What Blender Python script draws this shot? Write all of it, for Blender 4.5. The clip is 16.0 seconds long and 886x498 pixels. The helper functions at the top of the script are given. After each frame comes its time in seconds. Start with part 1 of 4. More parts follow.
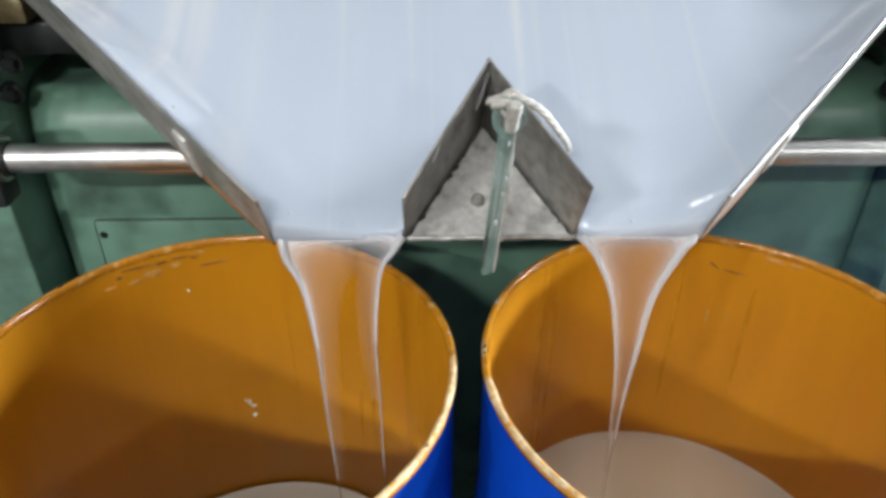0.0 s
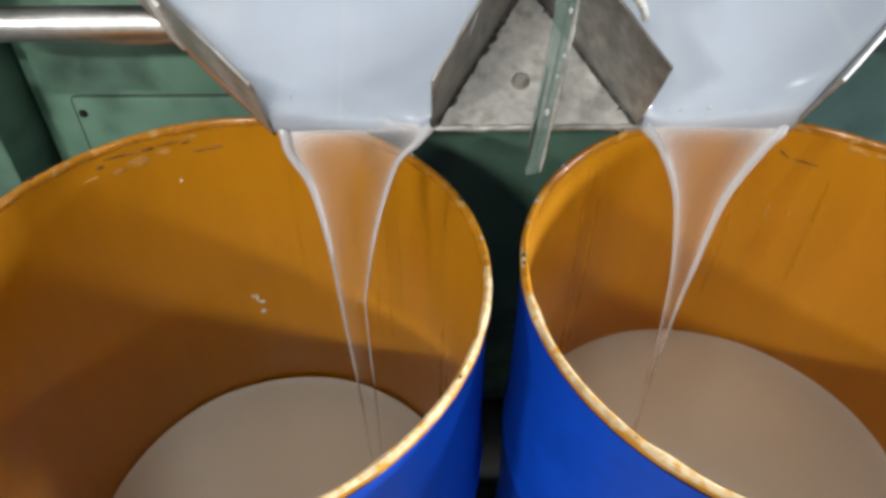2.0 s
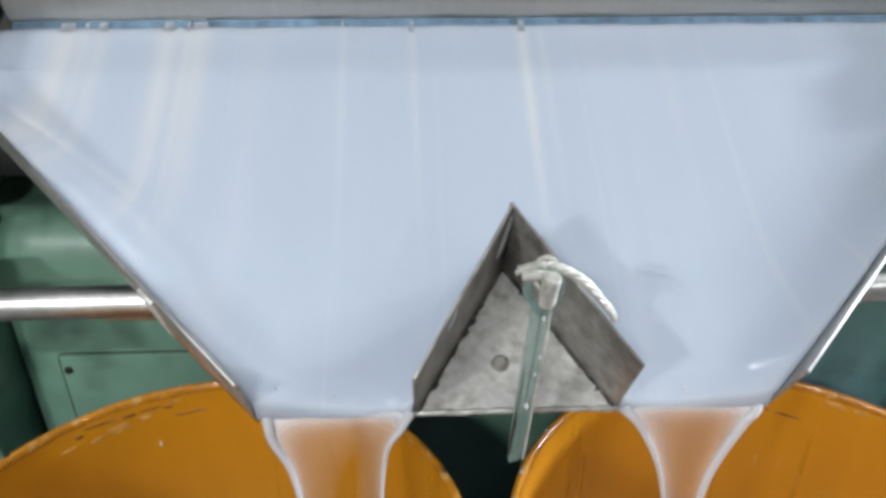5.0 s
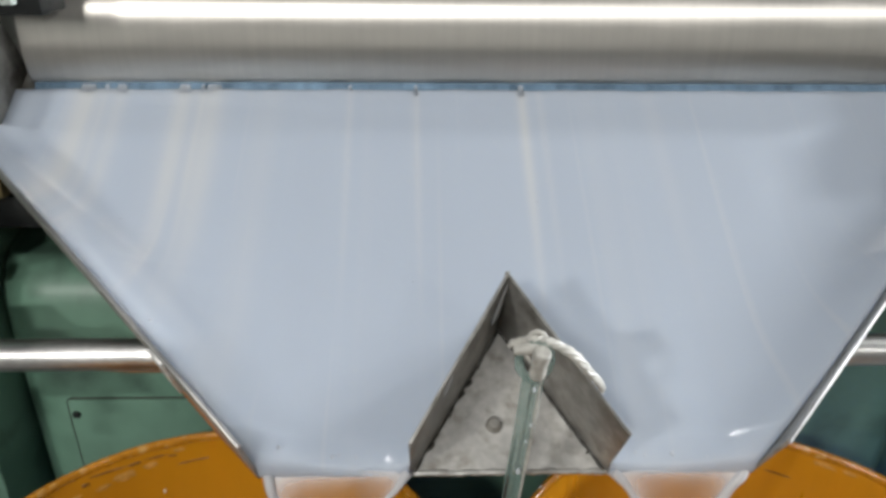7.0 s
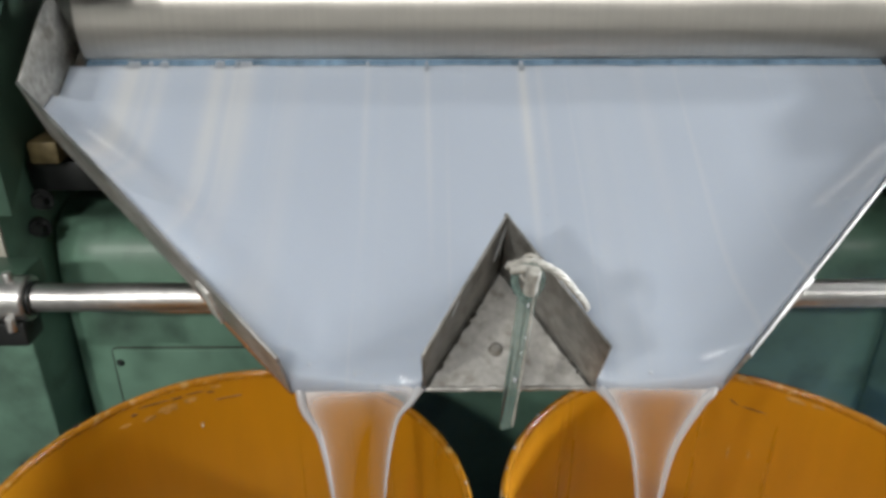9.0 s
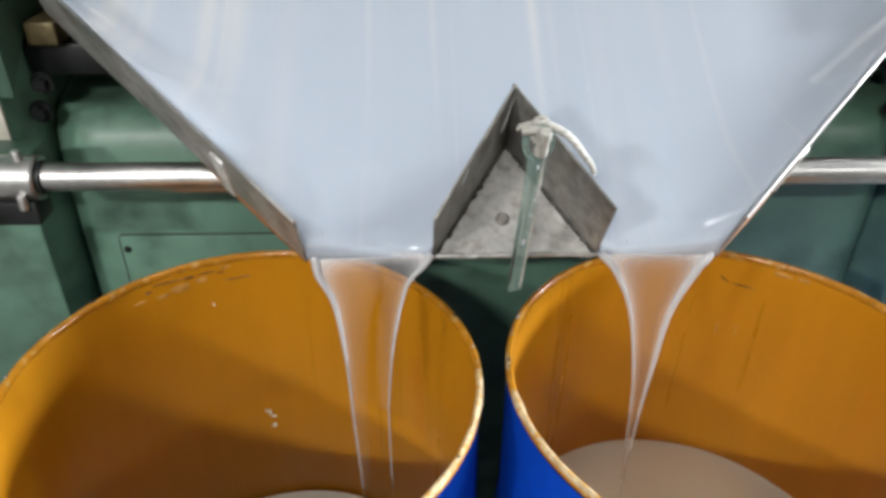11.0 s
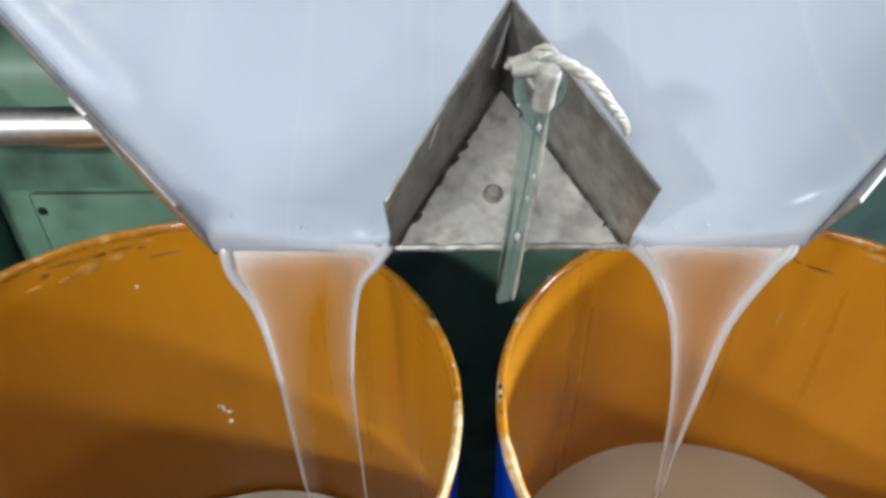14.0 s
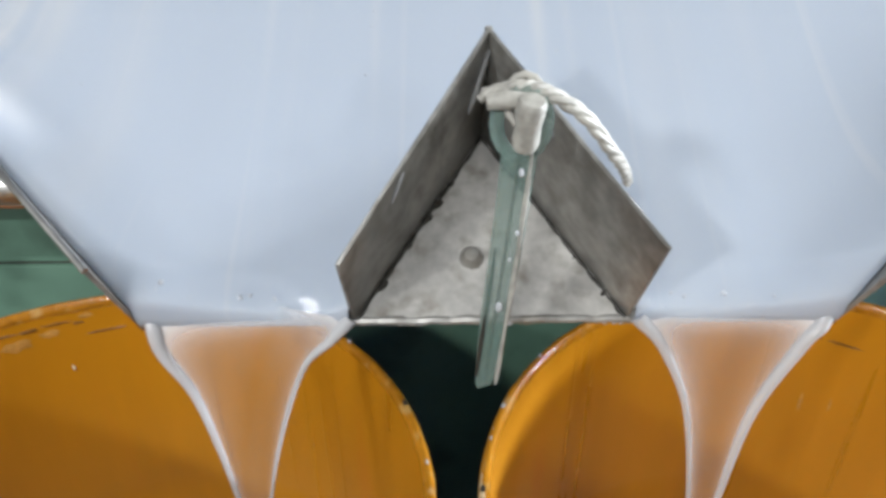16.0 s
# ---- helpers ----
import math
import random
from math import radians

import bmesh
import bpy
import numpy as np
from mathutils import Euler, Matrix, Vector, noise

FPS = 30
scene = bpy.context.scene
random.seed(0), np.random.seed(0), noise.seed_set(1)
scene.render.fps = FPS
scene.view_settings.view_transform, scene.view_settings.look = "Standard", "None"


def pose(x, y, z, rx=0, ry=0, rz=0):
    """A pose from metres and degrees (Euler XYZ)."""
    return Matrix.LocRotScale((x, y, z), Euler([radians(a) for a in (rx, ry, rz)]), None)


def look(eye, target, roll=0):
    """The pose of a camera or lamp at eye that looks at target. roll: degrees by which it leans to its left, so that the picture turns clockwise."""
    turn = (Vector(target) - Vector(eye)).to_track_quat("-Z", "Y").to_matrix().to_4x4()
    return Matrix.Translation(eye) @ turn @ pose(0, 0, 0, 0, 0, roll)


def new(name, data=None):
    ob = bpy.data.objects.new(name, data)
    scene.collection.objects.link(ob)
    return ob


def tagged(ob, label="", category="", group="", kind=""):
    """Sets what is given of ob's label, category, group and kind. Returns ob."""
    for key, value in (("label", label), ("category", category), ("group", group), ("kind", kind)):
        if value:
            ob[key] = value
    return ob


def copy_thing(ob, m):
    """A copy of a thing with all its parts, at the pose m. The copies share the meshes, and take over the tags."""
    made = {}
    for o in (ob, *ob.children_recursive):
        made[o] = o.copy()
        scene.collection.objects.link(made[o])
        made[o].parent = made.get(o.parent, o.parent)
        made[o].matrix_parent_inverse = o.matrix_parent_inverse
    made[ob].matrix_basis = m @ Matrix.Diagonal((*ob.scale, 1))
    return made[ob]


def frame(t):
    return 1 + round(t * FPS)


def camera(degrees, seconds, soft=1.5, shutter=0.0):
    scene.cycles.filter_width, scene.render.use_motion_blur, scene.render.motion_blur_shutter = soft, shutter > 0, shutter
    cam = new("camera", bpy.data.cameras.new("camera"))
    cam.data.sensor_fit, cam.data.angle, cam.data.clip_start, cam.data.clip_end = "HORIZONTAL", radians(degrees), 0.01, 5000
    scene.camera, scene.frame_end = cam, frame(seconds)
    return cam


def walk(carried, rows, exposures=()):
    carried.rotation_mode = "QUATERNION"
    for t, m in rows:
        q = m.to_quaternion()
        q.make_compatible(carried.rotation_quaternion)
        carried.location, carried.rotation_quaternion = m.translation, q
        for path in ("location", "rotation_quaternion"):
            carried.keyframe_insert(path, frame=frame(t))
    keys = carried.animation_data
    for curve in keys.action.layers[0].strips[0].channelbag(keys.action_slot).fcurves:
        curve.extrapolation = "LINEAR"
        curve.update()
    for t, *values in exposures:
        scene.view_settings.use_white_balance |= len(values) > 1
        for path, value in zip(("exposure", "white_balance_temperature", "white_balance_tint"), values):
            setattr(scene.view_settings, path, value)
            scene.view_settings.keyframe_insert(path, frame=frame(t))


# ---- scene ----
cam = camera(63.1, 16.0, soft=3.6)
PATH = [
    (0, (-0.051, 0.030, 1.441), (0.002, 1.766, 0.332), 0.3),
    (0.5, (-0.038, 0.075, 1.419), (-0.016, 1.748, 0.218), 0.2),
    (1, (-0.034, 0.102, 1.407), (-0.091, 1.748, 0.171), 1.0),
    (1.5, (-0.046, 0.126, 1.402), (-0.070, 1.712, 0.088), -0.1),
    (2, (-0.072, 0.158, 1.391), (-0.048, 1.659, -0.020), 0.1),
    (2.5, (-0.090, 0.170, 1.391), (-0.040, 1.589, -0.101), 1.8),
    (3, (-0.097, 0.180, 1.414), (-0.043, 1.663, -0.015), 1.8),
    (3.5, (-0.081, 0.187, 1.427), (0.002, 1.737, 0.073), 1.3),
    (4, (-0.072, 0.198, 1.441), (0.008, 1.887, 0.263), 0.2),
    (4.2, (-0.065, 0.201, 1.447), (0.014, 1.933, 0.335), -0.2),
    (6.5, (-0.072, 0.190, 1.512), (-0.025, 2.036, 0.597), 0.7),
    (7, (-0.060, 0.187, 1.520), (-0.004, 2.039, 0.619), 0.6),
    (7.5, (-0.051, 0.165, 1.525), (-0.008, 2.027, 0.646), 0.5),
    (8, (-0.029, 0.144, 1.521), (-0.078, 1.999, 0.625), 0.3),
    (8.5, (-0.010, 0.122, 1.521), (-0.064, 1.981, 0.634), -0.5),
    (9, (-0.060, 0.061, 1.511), (-0.034, 1.914, 0.612), 0.1),
    (9.5, (-0.070, 0.033, 1.497), (-0.010, 1.858, 0.542), 0.1),
    (10, (-0.093, -0.019, 1.496), (-0.015, 1.780, 0.497), 0.7),
    (10.2, (-0.106, -0.052, 1.498), (-0.028, 1.744, 0.492), 1.0),
    (12.3, (-0.061, 0.154, 1.394), (-0.004, 1.782, 0.132), -0.4),
    (12.5, (-0.068, 0.157, 1.388), (-0.004, 1.776, 0.117), -0.1),
    (13, (-0.051, 0.194, 1.372), (-0.023, 1.749, 0.020), -0.5),
    (13.5, (-0.045, 0.219, 1.368), (-0.050, 1.737, -0.026), -0.9),
    (14, (-0.028, 0.257, 1.377), (-0.038, 1.881, 0.109), -0.6),
    (14.5, (-0.030, 0.287, 1.363), (-0.063, 1.980, 0.192), -1.1),
    (15, (-0.025, 0.306, 1.329), (-0.035, 2.011, 0.172), -0.4),
    (15.5, (-0.016, 0.323, 1.318), (0.002, 2.048, 0.191), -0.2),
    (16, (-0.011, 0.329, 1.319), (-0.002, 2.076, 0.227), -0.4),
]
walk(cam, [(t, look(eye, target, roll)) for t, eye, target, roll in PATH],
     exposures=[(0, 0.42, 6250, 10), (1, 0.4, 6300, 10), (2, 0.36, 6500, 10), (3, 0.42, 6100, 10), (4, 0.48, 5900, 10), (6.3, 0.13, 6420, 10), (7.2, 0.07, 6430, 10), (8.5, 0.0, 6450, 10), (9.1, 0.06, 6500, 10),
                (9.5, 0.02, 6500, 10), (10, 0.2, 6450, 10), (12.3, 0.4, 6400, 10), (13.4, 0.4, 6500, 10), (14, 0.41, 6200, 10), (16, 0.39, 6200, 10)])

# ---- world, lamps ----
world = bpy.data.worlds.new("hall_air")
scene.world = world
world.use_nodes = True
world.node_tree.nodes["Background"].inputs[0].default_value = (0.75, 0.85, 1.0, 1)
world.node_tree.nodes["Background"].inputs[1].default_value = 0.05


def area_lamp(x, y, z, sx, sy, watts, colour=(1, 0.98, 0.94)):
    d = bpy.data.lights.new("area_lamp", "AREA")
    d.shape, d.size, d.size_y, d.energy, d.color = "RECTANGLE", sx, sy, watts, colour
    ob = new("area_lamp", d)
    ob.matrix_world = pose(x, y, z)
    return ob


# two rows of ceiling lamps: one behind the eye, one over the back of the mill
area_lamp(-1.11, -2.48, 3.2, 0.5, 0.14, 105)
area_lamp(-2.9, -2.6, 3.2, 0.5, 0.14, 150)
area_lamp(2.95, -2.4, 3.2, 0.5, 0.14, 40)
area_lamp(3.2, 2.1, 3.2, 0.7, 0.16, 110)
# added fill for the right drum's left wall; no lamp known here
area_lamp(3.3, 1.08, 3.2, 0.5, 0.14, 55)
# one lamp overhead, as the glints on the lip tell
area_lamp(-0.7, -0.15, 3.2, 0.7, 0.16, 12)
# low side light fitted to bright strips in the drums; its window is assumed
side_light = area_lamp(5.95, 1.68, 1.74, 0.9, 0.45, 720, (0.92, 0.96, 1))
side_light.matrix_world = look((5.95, 1.68, 1.74), (0, 1.0, 1.0))

# ---- helpers for building ----


def mesh_of(name, bm):
    bmesh.ops.recalc_face_normals(bm, faces=bm.faces[:])
    me = bpy.data.meshes.new(name)
    bm.to_mesh(me)
    bm.free()
    return me


def smooth(me, on=True, angle=40):
    for p in me.polygons:
        p.use_smooth = on
    if on:
        me.set_sharp_from_angle(angle=radians(angle))


def part(name, bm, material, parent, label="", soft=True):
    me = mesh_of(name, bm)
    me.materials.append(material)
    smooth(me, soft)
    ob = new(name, me)
    ob.parent = parent
    return tagged(ob, label)


def thing(name, m, label, category, group="", kind=""):
    ob = new(name)
    ob.empty_display_size = 0.05
    ob.matrix_world = m
    return tagged(ob, label, category, group, kind)


def solid(name, bm, material, label, category, kind="", m=None):
    me = mesh_of(name, bm)
    me.materials.append(material)
    smooth(me)
    ob = new(name, me)
    if m:
        ob.matrix_world = m
    return tagged(ob, label, category, "", kind)


def box(x0, x1, y0, y1, z0, z1, bevel=0.0, bm=None):
    bm = bm or bmesh.new()
    r = bmesh.ops.create_cube(bm, size=1)
    vs = r["verts"]
    for v in vs:
        v.co = Vector(((x0, x1)[v.co.x > 0], (y0, y1)[v.co.y > 0], (z0, z1)[v.co.z > 0]))
    if bevel:
        es = {e for v in vs for e in v.link_edges}
        bmesh.ops.bevel(bm, geom=list(es), offset=bevel, segments=2, affect="EDGES", profile=0.5)
    return bm


def slab(corners, thick, up, bevel=0.0, bm=None):
    """A plate of that thickness from its flat outline, grown along up."""
    bm = bm or bmesh.new()
    up = Vector(up) * thick
    lo = [bm.verts.new(c) for c in corners]
    hi = [bm.verts.new(Vector(c) + up) for c in corners]
    n = len(lo)
    fs = [bm.faces.new(lo[::-1]), bm.faces.new(hi)]
    fs += [bm.faces.new((lo[i], lo[(i + 1) % n], hi[(i + 1) % n], hi[i])) for i in range(n)]
    if bevel:
        es = {e for f in fs for e in f.edges}
        bmesh.ops.bevel(bm, geom=list(es), offset=bevel, segments=2, affect="EDGES", profile=0.5)
    return bm


def lathe(profile, steps=96, bm=None):
    """A profile of (radius, z) turned round the z axis."""
    bm = bm or bmesh.new()
    rings = []
    for r, z in profile:
        if r < 1e-6:
            rings.append([bm.verts.new((0, 0, z))])
        else:
            rings.append([bm.verts.new((r * math.cos(a), r * math.sin(a), z)) for a in (2 * math.pi * i / steps for i in range(steps))])
    for a, b in zip(rings, rings[1:]):
        for i in range(steps):
            j = (i + 1) % steps
            q = [a[i % len(a)], a[j % len(a)], b[j % len(b)], b[i % len(b)]]
            q = list(dict.fromkeys(q))
            if len(q) > 2:
                bm.faces.new(q)
    return bm


def smoothed(points, n):
    """A smooth line of n + 1 places through the points."""
    P = [Vector(p) for p in points]
    P = [2 * P[0] - P[1]] + P + [2 * P[-1] - P[-2]]
    out = []
    for k in range(n + 1):
        s = k / n * (len(P) - 3)
        i = min(int(s), len(P) - 4)
        t = s - i
        a, b, c, d = P[i:i + 4]
        out.append(0.5 * (2 * b + (c - a) * t + (2 * a - 5 * b + 4 * c - d) * t * t + (3 * b - a - 3 * c + d) * t ** 3))
    return out


def tube(points, radii, steps=10, flat=1.0, bm=None, n=0):
    """A round or flattened rod along points; radii: one, or one for each point."""
    bm = bm or bmesh.new()
    P = smoothed(points, n) if n else [Vector(p) for p in points]
    if not isinstance(radii, (list, tuple)):
        radii = [radii] * len(P)
    R = [float(np.interp(k / (len(P) - 1), np.linspace(0, 1, len(radii)), radii)) for k in range(len(P))]
    rings, side = [], None
    for k, p in enumerate(P):
        d = (P[min(k + 1, len(P) - 1)] - P[max(k - 1, 0)]).normalized()
        if side is None:
            side = d.cross(Vector((0, 1, 0)) if abs(d.y) < 0.8 else Vector((1, 0, 0))).normalized()
        side = (side - d * side.dot(d)).normalized()
        other = d.cross(side)
        rings.append([bm.verts.new(p + R[k] * (math.cos(a) * side + flat * math.sin(a) * other)) for a in (2 * math.pi * i / steps for i in range(steps))])
    for a, b in zip(rings, rings[1:]):
        for i in range(steps):
            bm.faces.new((a[i], a[(i + 1) % steps], b[(i + 1) % steps], b[i]))
    bm.faces.new(rings[0][::-1])
    bm.faces.new(rings[-1])
    return bm


def bar_x(x0, x1, y, z, r, steps=32, bevel=0.002, bm=None):
    """A round bar along x with eased ends."""
    bm = bm or bmesh.new()
    prof = [(0, x0), (r - bevel, x0), (r, x0 + bevel), (r, x1 - bevel), (r - bevel, x1), (0, x1)]
    old = set(bm.verts)
    lathe(prof, steps, bm)
    for v in bm.verts:
        if v not in old:
            v.co = Vector((v.co.z, y + v.co.x, z + v.co.y))
    return bm


# ---- materials ----


def material(name, base, rough=0.5, metal=0.0, grain=(40, 0.12), stain=(4, 0.2), bump=0.15, stretch=(1, 1, 1), dirt=None, dirt_at=(0.6, 0.75), coat=0.0, ior=1.5, rough_vary=0.15, bump_scale=None, space="Object"):
    m = bpy.data.materials.new(name)
    m.use_nodes = True
    nt = m.node_tree
    b = nt.nodes["Principled BSDF"]
    N, L = nt.nodes.new, nt.links.new
    tc = N("ShaderNodeTexCoord")
    mp = N("ShaderNodeMapping")
    mp.inputs["Scale"].default_value = stretch
    L(tc.outputs[space], mp.inputs[0])

    def noise_tex(scale, detail=4):
        t = N("ShaderNodeTexNoise")
        t.inputs["Scale"].default_value, t.inputs["Detail"].default_value = scale, detail
        L(mp.outputs[0], t.inputs["Vector"])
        return t

    fine, broad = noise_tex(grain[0]), noise_tex(stain[0], 6)
    col = None
    for tex, amount in ((fine, grain[1]), (broad, stain[1])):
        rng = N("ShaderNodeMapRange")
        rng.inputs[1].default_value, rng.inputs[2].default_value = 0.3, 0.7
        rng.inputs[3].default_value, rng.inputs[4].default_value = 1 - amount, 1 + amount * 0.6
        L(tex.outputs["Fac"], rng.inputs[0])
        mul = N("ShaderNodeVectorMath")
        mul.operation = "SCALE"
        if col is None:
            mul.inputs[0].default_value = base
        else:
            L(col, mul.inputs[0])
        L(rng.outputs[0], mul.inputs["Scale"])
        col = mul.outputs[0]
    if dirt:
        patch = noise_tex(stain[0] * 3.3, 8)
        rng = N("ShaderNodeMapRange")
        rng.inputs[1].default_value, rng.inputs[2].default_value = dirt_at
        L(patch.outputs["Fac"], rng.inputs[0])
        mix = N("ShaderNodeMix")
        mix.data_type = "RGBA"
        L(rng.outputs[0], mix.inputs["Factor"])
        L(col, mix.inputs["A"])
        mix.inputs["B"].default_value = (*dirt, 1)
        col = mix.outputs["Result"]
    L(col, b.inputs["Base Color"])
    rr = N("ShaderNodeMapRange")
    rr.inputs[1].default_value, rr.inputs[2].default_value = 0.3, 0.7
    rr.inputs[3].default_value, rr.inputs[4].default_value = max(0.02, rough - rough_vary * rough), min(1, rough + rough_vary * rough)
    L(broad.outputs["Fac"], rr.inputs[0])
    L(rr.outputs[0], b.inputs["Roughness"])
    b.inputs["Metallic"].default_value = metal
    b.inputs["IOR"].default_value = ior
    b.inputs["Coat Weight"].default_value = coat
    if bump:
        bp = N("ShaderNodeBump")
        bp.inputs["Strength"].default_value = bump
        bp.inputs["Distance"].default_value = 0.002
        src = fine if not bump_scale else noise_tex(bump_scale, 3)
        L(src.outputs["Fac"], bp.inputs["Height"])
        L(bp.outputs[0], b.inputs["Normal"])
    return m


orange = material("orange_lacquer", (0.48, 0.205, 0.007), 0.3, grain=(40, 0.05), stain=(6, 0.08), bump=0.08, stretch=(1, 1, 0.12), bump_scale=9, dirt=(0.48, 0.17, 0.008), dirt_at=(0.62, 0.85))
blue = material("blue_drum_paint", (0.003, 0.052, 0.40), 0.32, grain=(50, 0.1), stain=(6, 0.2), bump=0.08)
rim_paint = material("worn_rim_paint", (0.44, 0.185, 0.012), 0.18, grain=(120, 0.15), stain=(22, 0.25), bump=0.3, dirt=(0.56, 0.36, 0.12), dirt_at=(0.55, 0.75))
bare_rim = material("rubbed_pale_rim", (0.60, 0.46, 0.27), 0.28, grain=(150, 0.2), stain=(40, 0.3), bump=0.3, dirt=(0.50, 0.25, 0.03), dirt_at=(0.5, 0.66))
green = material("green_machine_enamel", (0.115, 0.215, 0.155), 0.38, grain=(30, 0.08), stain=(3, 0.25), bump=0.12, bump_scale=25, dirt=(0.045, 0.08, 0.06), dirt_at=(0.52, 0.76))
# darkened copy of green: carries the housings' shade; the brackets share it
shaded_green = material("shaded_green_enamel", (0.05, 0.10, 0.07), 0.45, grain=(30, 0.1), stain=(4, 0.3), bump=0.15)
black_iron = material("black_oily_iron", (0.02, 0.022, 0.022), 0.4, metal=0.4, grain=(30, 0.3), stain=(6, 0.3), bump=0.2)
steel = material("stained_sheet_steel", (0.385, 0.38, 0.36), 0.45, metal=0.5, grain=(110, 0.18), stain=(9, 0.14), bump=0.12, dirt=(0.15, 0.13, 0.10), dirt_at=(0.46, 0.78), rough_vary=0.35)
fin_steel = material("dull_dark_steel", (0.305, 0.30, 0.28), 0.42, metal=0.5, grain=(90, 0.25), stain=(14, 0.42), bump=0.18, dirt=(0.10, 0.09, 0.075), dirt_at=(0.5, 0.8), rough_vary=0.3)
pale_steel = material("pale_stained_steel", (0.50, 0.49, 0.465), 0.45, metal=0.3, grain=(110, 0.16), stain=(14, 0.2), bump=0.14, dirt=(0.22, 0.20, 0.165), dirt_at=(0.5, 0.74), rough_vary=0.35)
tab_steel = material("ground_bright_weld", (0.72, 0.72, 0.70), 0.45, metal=0.35, grain=(120, 0.2), stain=(40, 0.25), bump=0.2)
bare_steel = material("bright_worn_steel", (0.62, 0.615, 0.60), 0.38, metal=1.0, grain=(80, 0.1), stain=(10, 0.15), bump=0.06)
roll_steel = material("ground_roller_steel", (0.74, 0.71, 0.66), 0.42, metal=1.0, grain=(120, 0.04), stain=(6, 0.05), bump=0.03, stretch=(1, 0.05, 0.05))
nt = roll_steel.node_tree
tg = nt.nodes.new("ShaderNodeTangent")
tg.direction_type, tg.axis = "RADIAL", "X"
nt.links.new(tg.outputs[0], nt.nodes["Principled BSDF"].inputs["Tangent"])
nt.nodes["Principled BSDF"].inputs["Anisotropic"].default_value = 0.95
nt.nodes["Principled BSDF"].inputs["Anisotropic Rotation"].default_value = 0.25
blade_steel = material("blue_blade_steel", (0.20, 0.31, 0.43), 0.25, metal=0.25, grain=(60, 0.35), stain=(10, 0.3), bump=0.1, stretch=(1, 0.08, 0.08))
scuffed = material("dark_scuffed_metal", (0.22, 0.10, 0.02), 0.55, grain=(200, 0.3), stain=(60, 0.4), bump=0.3)
smeared = material("pale_dried_smear", (0.52, 0.27, 0.06), 0.45, grain=(200, 0.2), stain=(60, 0.3), bump=0.3)
dripped = material("dark_lacquer_run", (0.46, 0.20, 0.0075), 0.28, grain=(40, 0.05), stain=(6, 0.1), bump=0.05)
rust = material("rusty_edge", (0.24, 0.10, 0.035), 0.7, grain=(90, 0.3), stain=(15, 0.4), bump=0.4)
cream = material("bare_cream_primer", (0.55, 0.53, 0.45), 0.55, grain=(50, 0.15), stain=(9, 0.3), bump=0.2)
brass = material("greasy_yellow_metal", (0.16, 0.125, 0.06), 0.35, metal=0.5, grain=(50, 0.3), stain=(30, 0.5), bump=0.5)
rope = material("milk_soaked_cord", (0.38, 0.37, 0.335), 0.5, grain=(140, 0.3), stain=(30, 0.3), bump=0.6)
pool = material("settled_white_paste", (0.73, 0.755, 0.69), 0.22, grain=(8, 0.03), stain=(3, 0.06), bump=0.05, bump_scale=6)
concrete = material("grey_concrete", (0.07, 0.07, 0.067), 0.6, grain=(40, 0.2), stain=(1.5, 0.3), bump=0.3)
hall_paint = material("pale_hall_paint", (0.17, 0.172, 0.17), 0.7, grain=(20, 0.05), stain=(1, 0.15), bump=0.1)
side_paint = material("grey_hall_wall_paint", (0.12, 0.12, 0.12), 0.7, grain=(20, 0.05), stain=(1, 0.15), bump=0.1)
# kept bright so the roller has something pale to reflect; the wall is unseen
reflector_wall = material("unseen_reflector_wall", (0.62, 0.61, 0.57), 0.7, grain=(20, 0.05), stain=(1, 0.15), bump=0.1)
pale_felt = material("frayed_pale_felt", (0.42, 0.47, 0.43), 0.85, grain=(150, 0.35), stain=(30, 0.3), bump=0.8)
smeared_paste = material("drying_grey_paste", (0.34, 0.35, 0.36), 0.3, grain=(60, 0.2), stain=(20, 0.3), bump=0.2)
grime = material("dark_weld_grime", (0.03, 0.027, 0.022), 0.6, grain=(90, 0.4), stain=(20, 0.3), bump=0.4)


